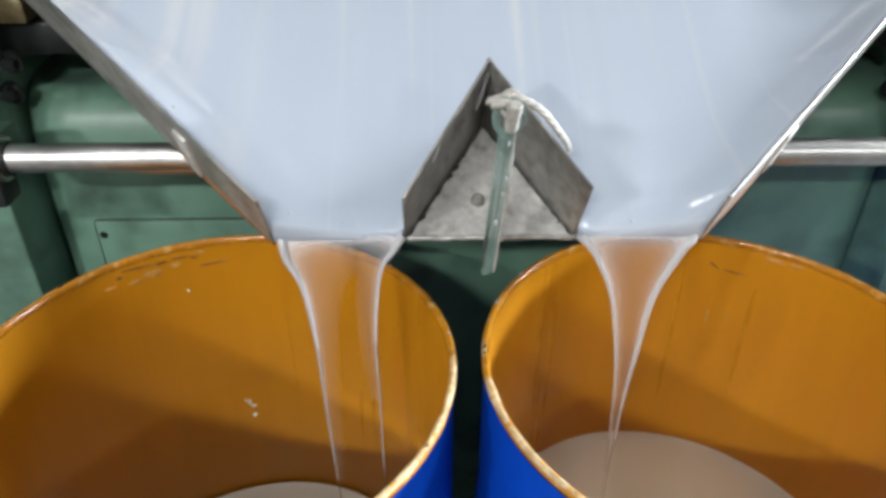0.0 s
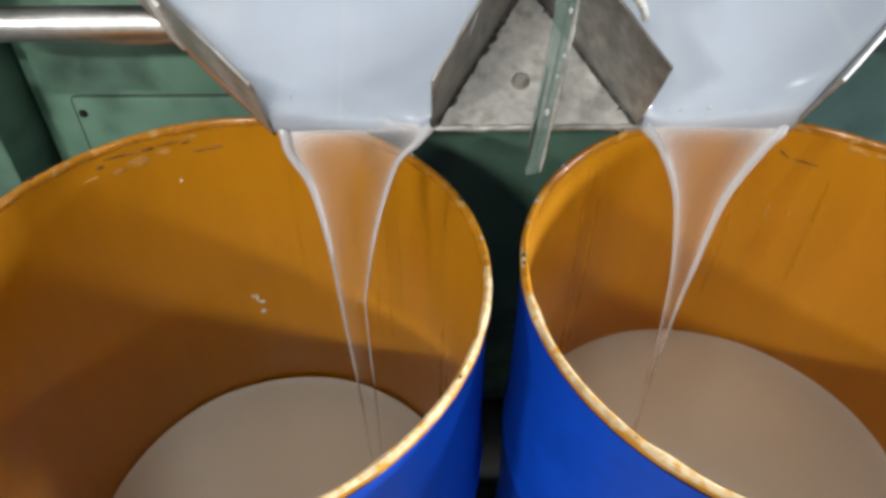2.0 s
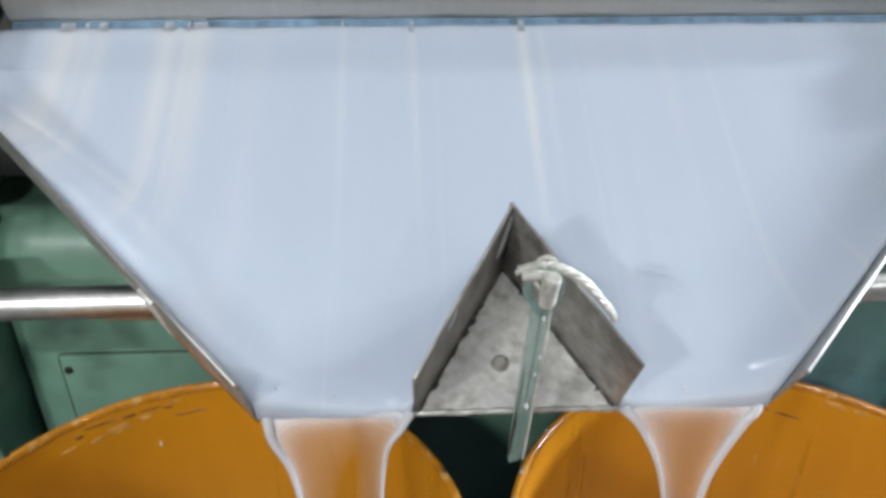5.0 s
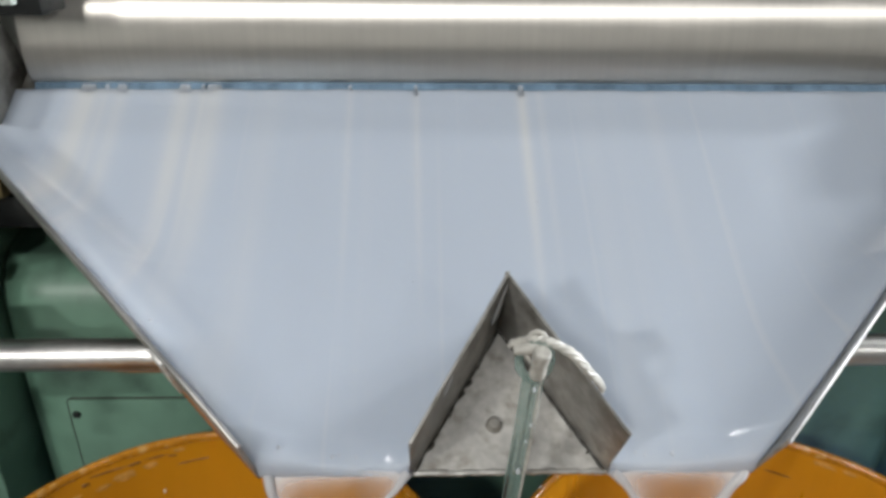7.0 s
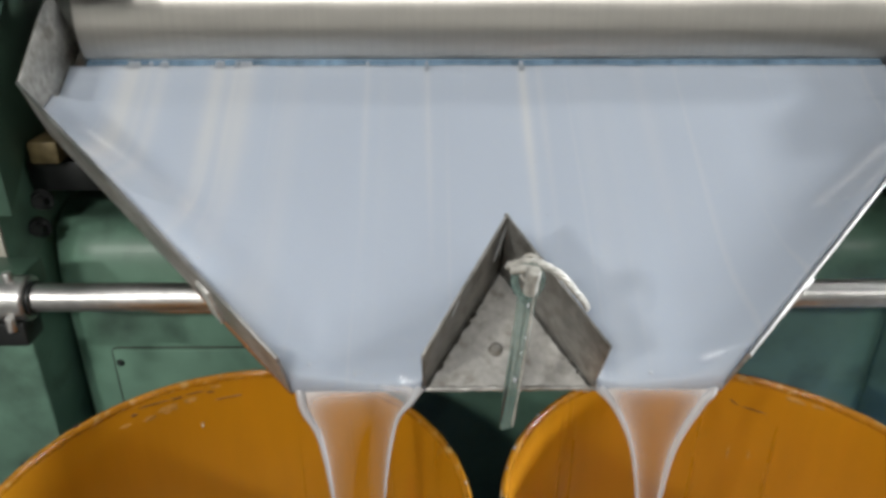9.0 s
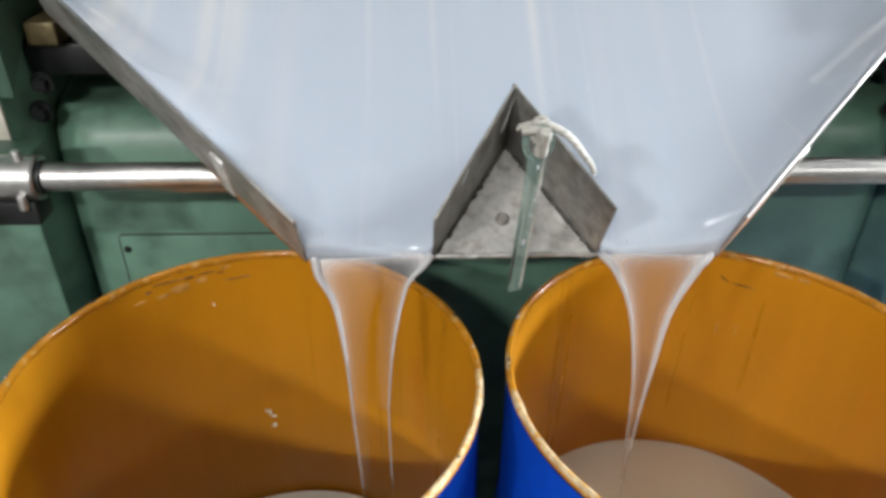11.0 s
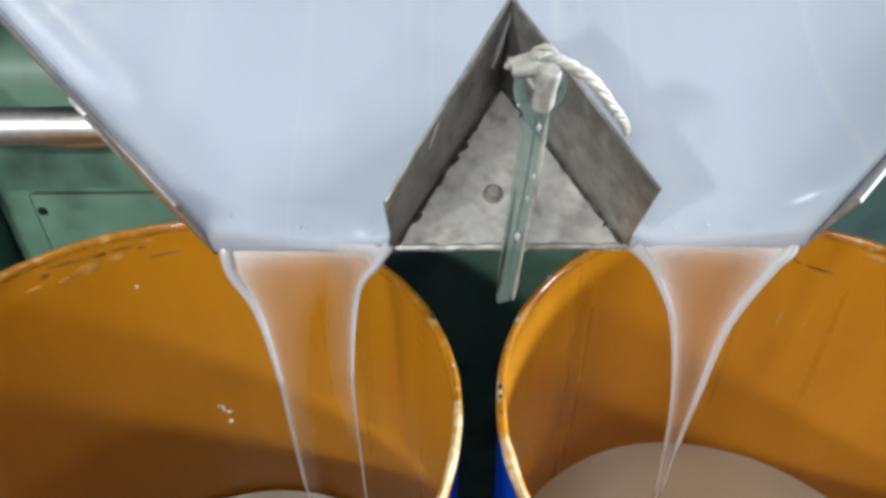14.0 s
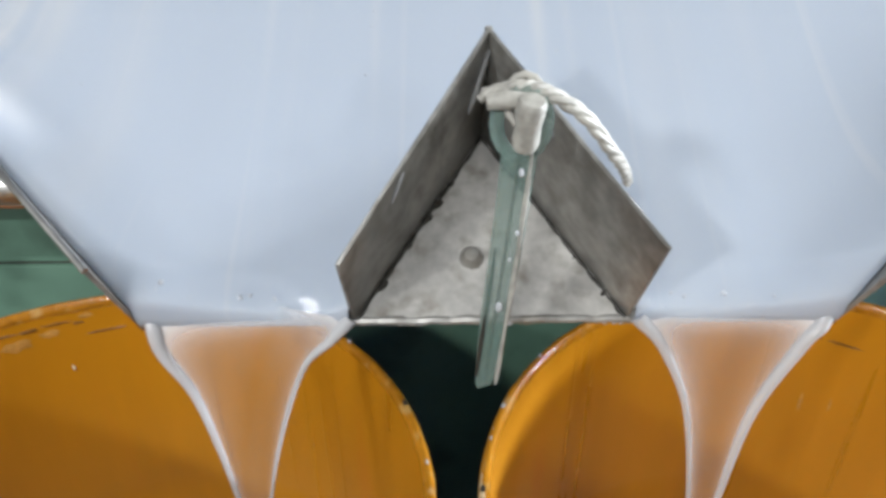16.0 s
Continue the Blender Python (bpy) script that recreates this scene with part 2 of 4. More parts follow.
def milk_material(name, base, streak, amount):
    """White flowing paste: glossy, with long faint streaks along the flow."""
    m = bpy.data.materials.new(name)
    m.use_nodes = True
    nt = m.node_tree
    b = nt.nodes["Principled BSDF"]
    N, L = nt.nodes.new, nt.links.new
    tc, mp = N("ShaderNodeTexCoord"), N("ShaderNodeMapping")
    mp.inputs["Scale"].default_value = (1, 0.012, 0.1)
    L(tc.outputs["Object"], mp.inputs[0])
    a, c = N("ShaderNodeTexNoise"), N("ShaderNodeTexNoise")
    for t, s, d in ((a, 9, 3), (c, 60, 2)):
        t.inputs["Scale"].default_value, t.inputs["Detail"].default_value = s, d
        L(mp.outputs[0], t.inputs["Vector"])
    r1, r2 = N("ShaderNodeMapRange"), N("ShaderNodeMapRange")
    for r, t, lo, hi in ((r1, a, 0.55, 0.75), (r2, c, 0.62, 0.75)):
        r.inputs[1].default_value, r.inputs[2].default_value = lo, hi
        r.inputs[4].default_value = amount
        L(t.outputs["Fac"], r.inputs[0])
    add = N("ShaderNodeMath")
    add.operation, add.use_clamp = "ADD", True
    L(r1.outputs[0], add.inputs[0])
    L(r2.outputs[0], add.inputs[1])
    mix = N("ShaderNodeMix")
    mix.data_type = "RGBA"
    mix.inputs["A"].default_value, mix.inputs["B"].default_value = (*base, 1), (*streak, 1)
    flow = N("ShaderNodeAttribute")
    flow.attribute_name = "streak"
    both = N("ShaderNodeMath")
    both.operation, both.use_clamp = "ADD", True
    L(add.outputs[0], both.inputs[0])
    L(flow.outputs["Fac"], both.inputs[1])
    L(both.outputs[0], mix.inputs["Factor"])
    L(mix.outputs["Result"], b.inputs["Base Color"])
    b.inputs["Roughness"].default_value = 0.07
    b.inputs["Subsurface Weight"].default_value = 0.85
    b.inputs["Subsurface Radius"].default_value = (1, 1, 1)
    b.inputs["Subsurface Scale"].default_value = 0.035
    b.inputs["IOR"].default_value = 1.4
    bp = N("ShaderNodeBump")
    bp.inputs["Strength"].default_value, bp.inputs["Distance"].default_value = 0.06, 0.002
    L(a.outputs["Fac"], bp.inputs["Height"])
    L(bp.outputs[0], b.inputs["Normal"])
    return m


milk = milk_material("flowing_white_paste", (0.452, 0.507, 0.590), (0.57, 0.59, 0.61), 0.3)
wet_bubble = material("wet_paste_bubble", (0.52, 0.55, 0.60), 0.05, grain=(20, 0.03), stain=(5, 0.04), bump=0.0)
falling = material("falling_white_paste", (0.52, 0.535, 0.565), 0.15, grain=(20, 0.03), stain=(5, 0.04), bump=0.0)


def clear_material(name, base, alpha, rough=0.1, thick=""):
    m = bpy.data.materials.new(name)
    m.use_nodes = True
    nt = m.node_tree
    b = nt.nodes["Principled BSDF"]
    N, L = nt.nodes.new, nt.links.new
    t = N("ShaderNodeTexNoise")
    t.inputs["Scale"].default_value = 30
    tc = N("ShaderNodeTexCoord")
    L(tc.outputs["Object"], t.inputs["Vector"])
    r = N("ShaderNodeMapRange")
    r.inputs[3].default_value, r.inputs[4].default_value = alpha * 0.85, min(1, alpha * 1.15)
    L(t.outputs["Fac"], r.inputs[0])
    out = r.outputs[0]
    if thick:
        at = N("ShaderNodeAttribute")
        at.attribute_name = thick
        add = N("ShaderNodeMath")
        add.operation, add.use_clamp = "ADD", True
        L(out, add.inputs[0])
        L(at.outputs["Fac"], add.inputs[1])
        out = add.outputs[0]
    L(out, b.inputs["Alpha"])
    b.inputs["Base Color"].default_value = (*base, 1)
    b.inputs["Roughness"].default_value = rough
    return m


film_paste = clear_material("thin_paste_film", (0.74, 0.73, 0.74), 0.01, 0.12, "thick")
rim_paste = clear_material("falling_paste_rim", (0.56, 0.57, 0.59), 0.02, 0.15, "thick")
plastic = clear_material("clear_green_plastic", (0.20, 0.29, 0.26), 0.45, 0.06)

# ---- the hall ----
solid("floor", box(-6, 6, -6, 5, -0.1, 0), concrete, "grey oil-stained concrete floor under the drums", "floor", "structure")
solid("ceiling", box(-6, 6, -6, 5, 3.4, 3.5), hall_paint, "pale painted flat hall ceiling", "ceiling", "structure")
# unseen walls; the south one serves as a bright reflector for the roller
for nm, b in (("wall_north", (-6, 6, 5, 5.1)), ("wall_south", (-6, 6, -6.1, -6)), ("wall_west", (-6.1, -6, -6, 5))):
    solid(nm, box(*b, 0, 3.4), reflector_wall if nm == "wall_south" else side_paint, "plain unseen painted hall wall", "wall", "structure")
# opening and frame added for the low side light; no window is known here
WIN = (1.16, 2.2, 1.44, 2.04)
bm = box(6, 6.1, -6, WIN[0], 0, 3.4)
box(6, 6.1, WIN[1], 5, 0, 3.4, bm=bm)
box(6, 6.1, WIN[0], WIN[1], 0, WIN[2], bm=bm)
box(6, 6.1, WIN[0], WIN[1], WIN[3], 3.4, bm=bm)
solid("wall_east", bm, side_paint, "unseen grey hall wall with an added window opening", "wall", "structure")
bm = bmesh.new()
for y0, y1, z0, z1 in ((WIN[0], WIN[1], WIN[2], WIN[2] + 0.05), (WIN[0], WIN[1], WIN[3] - 0.05, WIN[3]), (WIN[0], WIN[0] + 0.05, WIN[2] + 0.05, WIN[3] - 0.05), (WIN[1] - 0.05, WIN[1], WIN[2] + 0.05, WIN[3] - 0.05)):
    box(6.02, 6.08, y0 + 0.003, y1 - 0.003, z0 + 0.003, z1 - 0.003, bm=bm)
solid("added_window_1", bm, black_iron, "unseen iron frame added round the side light", "window", "structure")

# ---- the mill: frame, casing, roller, blade ----
AX = 0.023  # the chute's and the roller's middle


def mill_frame():
    t = thing("roller_mill", pose(0, 1.4, 0), "green enamelled cast frame of a roller mill, grease stained", "machine")

    def p(name, bm, mat, label="", parent=t):
        bmesh.ops.translate(bm, vec=(0, -1.4, 0), verts=bm.verts[:])
        return part(name, bm, mat, parent, label)

    for s, x0, x1 in ((-1, -1.25, -0.691), (1, 0.735, 1.3)):
        p("cheek", box(x0, x1, 1.026, 1.95, 0, 1.42, 0.008), green, "green painted side cheek")
    # casing between the cheeks, with rounded upright corners and a rolled top
    bm = bmesh.new()
    plan = [(-0.691, 1.17), (-0.685, 1.135), (-0.665, 1.108), (-0.635, 1.094), (-0.6, 1.09), (0.64, 1.09), (0.68, 1.094), (0.71, 1.108), (0.73, 1.135), (0.735, 1.17)]
    rows = []
    for z, back in ((0.06, 0), (0.925, 0), (0.965, 0.003), (1.0, 0.012), (1.025, 0.028), (1.04, 0.05), (1.046, 0.075), (1.048, 0.11)):
        rows.append([bm.verts.new((x, y + back, z)) for x, y in plan] + [bm.verts.new((0.735, 1.6, z)), bm.verts.new((-0.691, 1.6, z))])
    n = len(rows[0])
    for a, b in zip(rows, rows[1:]):
        for i in range(n):
            bm.faces.new((a[i], a[(i + 1) % n], b[(i + 1) % n], b[i]))
    bm.faces.new(rows[0][::-1])
    bm.faces.new(rows[-1])
    p("casing", bm, green, "green painted casing with rounded corners")
    p("plinth", box(-0.69, 0.73, 1.13, 1.9, 0, 0.062), black_iron, "black iron plinth")
    p("inner_wall", box(-0.69, 0.734, 1.62, 1.66, 1.0, 1.42), black_iron, "black oily inner wall")
    guard = p("end_guard", box(-0.70, -0.515, 1.10, 1.165, 1.388, 1.47, 0.004), black_iron, "black guard over the roller end")
    rng = random.Random(5)
    for k in range(9):
        x = -0.69 + 0.0165 * k
        bm = box(x, x + 0.016, 1.088 - rng.uniform(0, 0.004), 1.102, 1.403 + rng.uniform(-0.003, 0.003), 1.45, 0.003)
        bmesh.ops.translate(bm, vec=(0, -1.4, 0), verts=bm.verts[:])
        part("flap", bm, pale_felt, guard, "frayed pale felt flap")
    # access cover with a narrow gap round it
    cover = p("access_cover", box(-0.602, 0.25, 1.0835, 1.094, 0.36, 0.8285, 0.004), green, "flat bolted access cover")
    for x in (-0.591, 0.235):
        for z in (0.375, 0.804):
            bm = lathe([(0, 0.004), (0.0045, 0.004), (0.0062, 0.002), (0.0065, 0)], 14)
            bmesh.ops.transform(bm, matrix=pose(x, 1.0836, z, 90), verts=bm.verts[:])
            bmesh.ops.translate(bm, vec=(0, -1.4, 0), verts=bm.verts[:])
            part("screw", bm, black_iron, cover)
    line = [(0.252, 1.0892, 0.830), (-0.594, 1.0892, 0.830), (-0.600, 1.0892, 0.8285), (-0.6035, 1.0892, 0.824), (-0.604, 1.0892, 0.815), (-0.604, 1.0892, 0.36)]
    p("seam", tube(line, [0.0011, 0.0014, 0.0014, 0.0014, 0.0014, 0.0009], 8), grime, "dark seam round the cover")
    # bearing housings, greasy blocks, bare corners and bolts
    for s, x in ((-1, -0.655), (1, 0.70)):
        xi = -0.6912 if s < 0 else 0.7352
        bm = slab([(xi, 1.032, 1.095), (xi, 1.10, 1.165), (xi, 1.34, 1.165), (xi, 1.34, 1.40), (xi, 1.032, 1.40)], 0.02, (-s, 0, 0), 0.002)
        # the housing's shade is put into its colour
        p("bearing_housing", bm, shaded_green, "green bearing housing with shade in its colour")
        p("bare_corner", box(min(xi, xi + s * 0.022), max(xi, xi + s * 0.022), 1.0235, 1.03, 1.02, 1.088, 0.001), cream, "bare pale corner where paint is gone")
        p("bearing_block", box(x - 0.012, x + 0.034, 1.1, 1.2, 1.15, 1.186, 0.006), brass if s < 0 else black_iron, "greasy yellowed bearing block")
        p("ledge", box(x - 0.03, x + 0.10 if s < 0 else x + 0.03, 1.12, 1.3, 1.10, 1.148, 0.004), black_iron, "black ledge")
        for dx, z in ((-0.004, 1.096), (-0.018, 1.05)):
            bm = bmesh.new()
            bmesh.ops.create_cone(bm, cap_ends=True, segments=6, radius1=0.012, radius2=0.011, depth=0.014, matrix=pose(x + dx, 1.088, z, 90))
            bolt = p("hex_bolt", bm, black_iron, "oily hexagon bolt")
            bm = lathe([(0, 0.003), (0.017, 0.003), (0.018, 0)], 20)
            bmesh.ops.transform(bm, matrix=pose(x + dx, 1.0975, z, 90), verts=bm.verts[:])
            bmesh.ops.translate(bm, vec=(0, -1.4, 0), verts=bm.verts[:])
            part("washer", bm, black_iron, bolt)
    return t


mill_frame()


def mill_roller():
    t = thing("mill_roller", pose(AX, 1.340, 1.339), "large polished steel mill roller", "roller")
    part("barrel", bar_x(-0.62, 0.62, 0, 0, 0.16, 128, 0.004), roll_steel, t)
    for s in (-1, 1):
        part("shoulder", bar_x(min(s * 0.62, s * 0.66), max(s * 0.62, s * 0.66), 0, 0, 0.125, 64), steel, t, "darker roller shoulder")
        part("journal", bar_x(min(s * 0.66, s * 0.68), max(s * 0.66, s * 0.68), 0, 0, 0.07, 32), bare_steel, t)
    return t


roller = mill_roller()

# ---- chute: local x across, y up the slope, z off its floor ----
SLOPE = pose(0, 0.735, 1.008, 31, 0, 0)
TOP_U, BEND_U, WALL, FIN = 0.522, 0.40, 0.088, 0.106
FIN_L, FIN_R, APEX_U = -0.074, 0.123, 0.162


def left_x(u):
    u = min(u, BEND_U)
    return -0.223 - 0.978 * u


def right_x(u):
    return 0.270 + 0.975 * min(u, BEND_U)


def chute():
    t = thing("discharge_chute", SLOPE, "stained steel discharge chute narrowing to two spouts", "chute")
    T = 0.003
    floor_shape = [(FIN_L, 0, 0), *[(left_x(BEND_U * k / 8), BEND_U * k / 8, 0) for k in range(9)], (left_x(1), TOP_U, 0), (right_x(1), TOP_U, 0), (right_x(1), BEND_U, 0), (right_x(0), 0, 0)]
    part("floor_plate", slab(floor_shape, T, (0, 0, -1)), pale_steel, t, "", False)
    for s, fx in ((-1, left_x), (1, right_x)):
        a, b, c = Vector((fx(0), 0, 0)), Vector((fx(1), BEND_U, 0)), Vector((fx(1), TOP_U + 0.05, 0))
        out = Vector((s * 0.975, -1, 0)).normalized()
        line = [Vector((fx(BEND_U * k / 8), BEND_U * k / 8, 0)) for k in range(9)]
        bm = bmesh.new()
        rings = [[bm.verts.new(q + Vector((0, 0, -0.01))), bm.verts.new(q + Vector((0, 0, WALL - 0.004 * (1 - k / 8)))), bm.verts.new(q + out * T + Vector((0, 0, WALL - 0.004 * (1 - k / 8)))), bm.verts.new(q + out * T + Vector((0, 0, -0.01)))] for k, q in enumerate(line)]
        for r0, r1 in zip(rings, rings[1:]):
            for i in range(4):
                bm.faces.new((r0[i], r0[(i + 1) % 4], r1[(i + 1) % 4], r1[i]))
        bm.faces.new(rings[0])
        bm.faces.new(rings[-1][::-1])
        w = part("side_wall", bm, steel, t, "converging side wall")
        # folded top edge and a bright weld tab where the bar meets it
        part("folded_edge", tube([q + Vector((0, 0, WALL - 0.004 * (1 - k / 8))) + out * 0.0015 for k, q in enumerate(line)], 0.0024, 8), bare_steel, w, "bright worn top edge")
        part("rust_edge", tube([q + Vector((0, 0, -0.011)) + out * 0.0015 for q in line[:4]], [0.0035, 0.0065, 0.006, 0.002], 8, 0.6), rust, w, "rusty lower edge")
        quad = [b + Vector((0, 0, -0.005)), c + Vector((0, 0, -0.005)), c + Vector((0, 0, WALL + 0.02)), b + Vector((0, 0, WALL))]
        part("end_plate", slab(quad, T, (s, 0, 0), 0.0006), fin_steel, t, "upper side plate")
        k = line[2].copy()
        m = Matrix.Translation(k + out * 0.004 + Vector((0, 0, 0.02))) @ Matrix.Rotation(math.atan2(b.y - a.y, b.x - a.x), 4, "Z")
        bm = box(-0.012, 0.012, -0.003, 0.003, -0.03, 0.045, 0.002)
        bmesh.ops.transform(bm, matrix=m, verts=bm.verts[:])
        part("weld_tab", bm, tab_steel, t, "bright ground weld tab")
    # divider: two fins that meet in a point, open towards the spouts
    for s, x in ((-1, FIN_L), (1, FIN_R)):
        a, b = Vector((x, 0, 0)), Vector((AX, APEX_U, 0))
        inw = Vector((-s, -0.3, 0)).normalized()
        bm = slab([a, b, b + Vector((0, 0, FIN + 0.010)), a + Vector((0, 0, FIN - (0.018 if s < 0 else 0.0)))], T, inw, 0.0005)
        fin = part("divider_fin", bm, fin_steel, t, "dull upright divider fin")
        for k0, k1, h0, h1, r in ((0.83, 0.97, 0.55, 0.95, 0.0022), (0.30, 0.38, 0.75, 0.9, 0.0012)) if s < 0 else ((0.55, 0.62, 0.86, 0.93, 0.0014),):
            P = [a.lerp(b, k0 + (k1 - k0) * i / 5) + inw * 0.0042 + Vector((0, 0, FIN * (h0 + (h1 - h0) * i / 5))) for i in range(6)]
            part("paste_smear", tube(P, [r * 0.3, r * 0.9, r, r * 0.7, r * 0.9, r * 0.3], 8, n=20), smeared_paste, fin, "greyish drying paste smear")
        rng = random.Random(7 + s)
        seam = [a.lerp(b, k / 30) + inw * (0.0045 + rng.uniform(-0.0006, 0.0006)) + Vector((0, 0, 0.0005)) for k in range(31)]
        part("weld_seam", tube(seam, [rng.uniform(0.0006, 0.0019) for _ in seam], 6), grime, fin, "dark uneven weld")
        for k, r in ((0.16, 0.0042), (0.36, 0.0026), (0.50, 0.0036), (0.58, 0.0038), (0.69, 0.0024)) if s < 0 else ((0.12, 0.002), (0.3, 0.0016), (0.78, 0.0022)):
            bm = bmesh.new()
            bmesh.ops.create_icosphere(bm, subdivisions=2, radius=r, matrix=Matrix.Translation(a.lerp(b, k) + inw * 0.005) @ Matrix.Rotation(0.8, 4, "Z") @ Matrix.Diagonal((1.6, 0.9, 0.7, 1)))
            for v in bm.verts:
                v.co += 0.25 * r * noise.noise_vector(v.co * 300)
            part("weld_bead", bm, grime, fin)
    rng = random.Random(3)
    P = [(FIN_L + (FIN_R - FIN_L) * k / 24, -0.001, -0.002 + rng.uniform(-0.0012, 0.0012)) for k in range(25)]
    part("front_lip", tube(P, [rng.uniform(0.0024, 0.0038) for _ in P], 8), steel, t, "rough bare front lip")
    for k in range(7):
        bm = bmesh.new()
        r = rng.uniform(0.0012, 0.0028)
        bmesh.ops.create_icosphere(bm, subdivisions=2, radius=r, matrix=Matrix.Translation((FIN_L + 0.004 + (FIN_R - FIN_L - 0.008) * rng.random(), -0.002, -0.004)) @ Matrix.Diagonal((1, 1, 1.4, 1)))
        part("drop", bm, falling, t, "small clinging drop")
    bm = lathe([(0, 0.009), (0.005, 0.0085), (0.008, 0.005), (0.0088, 0)], 20)
    bmesh.ops.translate(bm, vec=(0.012, 0.046, 0.0), verts=bm.verts[:])
    part("rivet", bm, steel, t, "small domed rivet")
    return t


chute()

scraper = thing("scraper_blade", SLOPE, "thin blue steel scraper blade against the roller", "blade")
part("blade", slab([(AX - 0.612, TOP_U - 0.016, -0.006), (AX + 0.612, TOP_U - 0.016, -0.006), (AX + 0.612, TOP_U + 0.012, 0.001), (AX - 0.612, TOP_U + 0.012, 0.001)], 0.007, (0, 0, 1)), blade_steel, scraper)
part("holder", box(AX - 0.61, AX + 0.61, TOP_U - 0.05, TOP_U + 0.004, -0.03, -0.0065, 0.003), steel, scraper, "steel blade holder under the chute")


def support_bar():
    t = thing("support_bar", pose(0, 0.921, 1.023), "round bright steel bar carrying the chute", "bar")
    part("bar", bar_x(-0.70, 0.74, 0, 0, 0.0195, 32), bare_steel, t)
    for x0, x1 in ((-0.46, -0.30), (0.36, 0.42)):
        part("rust_patch", tube([(x0, -0.006, -0.0185), (x0 + 0.3 * (x1 - x0), -0.0075, -0.0178), (x1, -0.0078, -0.0175)], [0.0005, 0.0028, 0.0036], 10), rust, t, "rusty underside")
    for x in (-0.635, 0.68):
        c = part("clamp_collar", bar_x(x - 0.03, x + 0.03, 0, 0, 0.031, 40, 0.003), bare_steel, t, "split steel clamp collar")
        bm = bar_x(x + 0.0305, x + 0.036, 0, 0, 0.024, 32, 0.001)
        part("seal_ring", bm, black_iron, c, "black ring")
        bm = box(x - 0.034, x + 0.026, -0.03, 0.015, -0.06, -0.024, 0.004)
        part("clamp_foot", bm, black_iron, c, "black clamp foot")
        for dx, dy, dz in ((0.008, -0.006, 0.034), (0.012, -0.032, -0.02)):
            bm = lathe([(0, 0.008), (0.0055, 0.008), (0.0065, 0.006), (0.0065, -0.012), (0, -0.012)], 12)
            bmesh.ops.translate(bm, vec=(x + dx, dy, dz), verts=bm.verts[:])
            part("clamp_screw", bm, bare_steel, c)
        bm = lathe([(0, 0.006), (0.02, 0.006), (0.023, 0.003), (0.023, -0.003), (0, -0.005)], 24)
        bmesh.ops.transform(bm, matrix=pose(x - 0.05, -0.05, -0.055, 35, 20, 0), verts=bm.verts[:])
        part("hand_nut", bm, steel, c, "round steel hand nut")
        part("lever", tube([(x - 0.02, -0.01, -0.045), (x - 0.05, -0.05, -0.055), (x - 0.075, -0.075, -0.10)], [0.007, 0.006, 0.008], 10), black_iron, c, "black clamp lever")
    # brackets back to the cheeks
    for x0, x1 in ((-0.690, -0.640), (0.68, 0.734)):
        part("bracket", box(x0 - 0.02, x1, 0.01, 0.104, -0.03, 0.012, 0.004), shaded_green, t, "dark green bracket")
    return t


support_bar()

# ---- the paste that flows over the chute ----


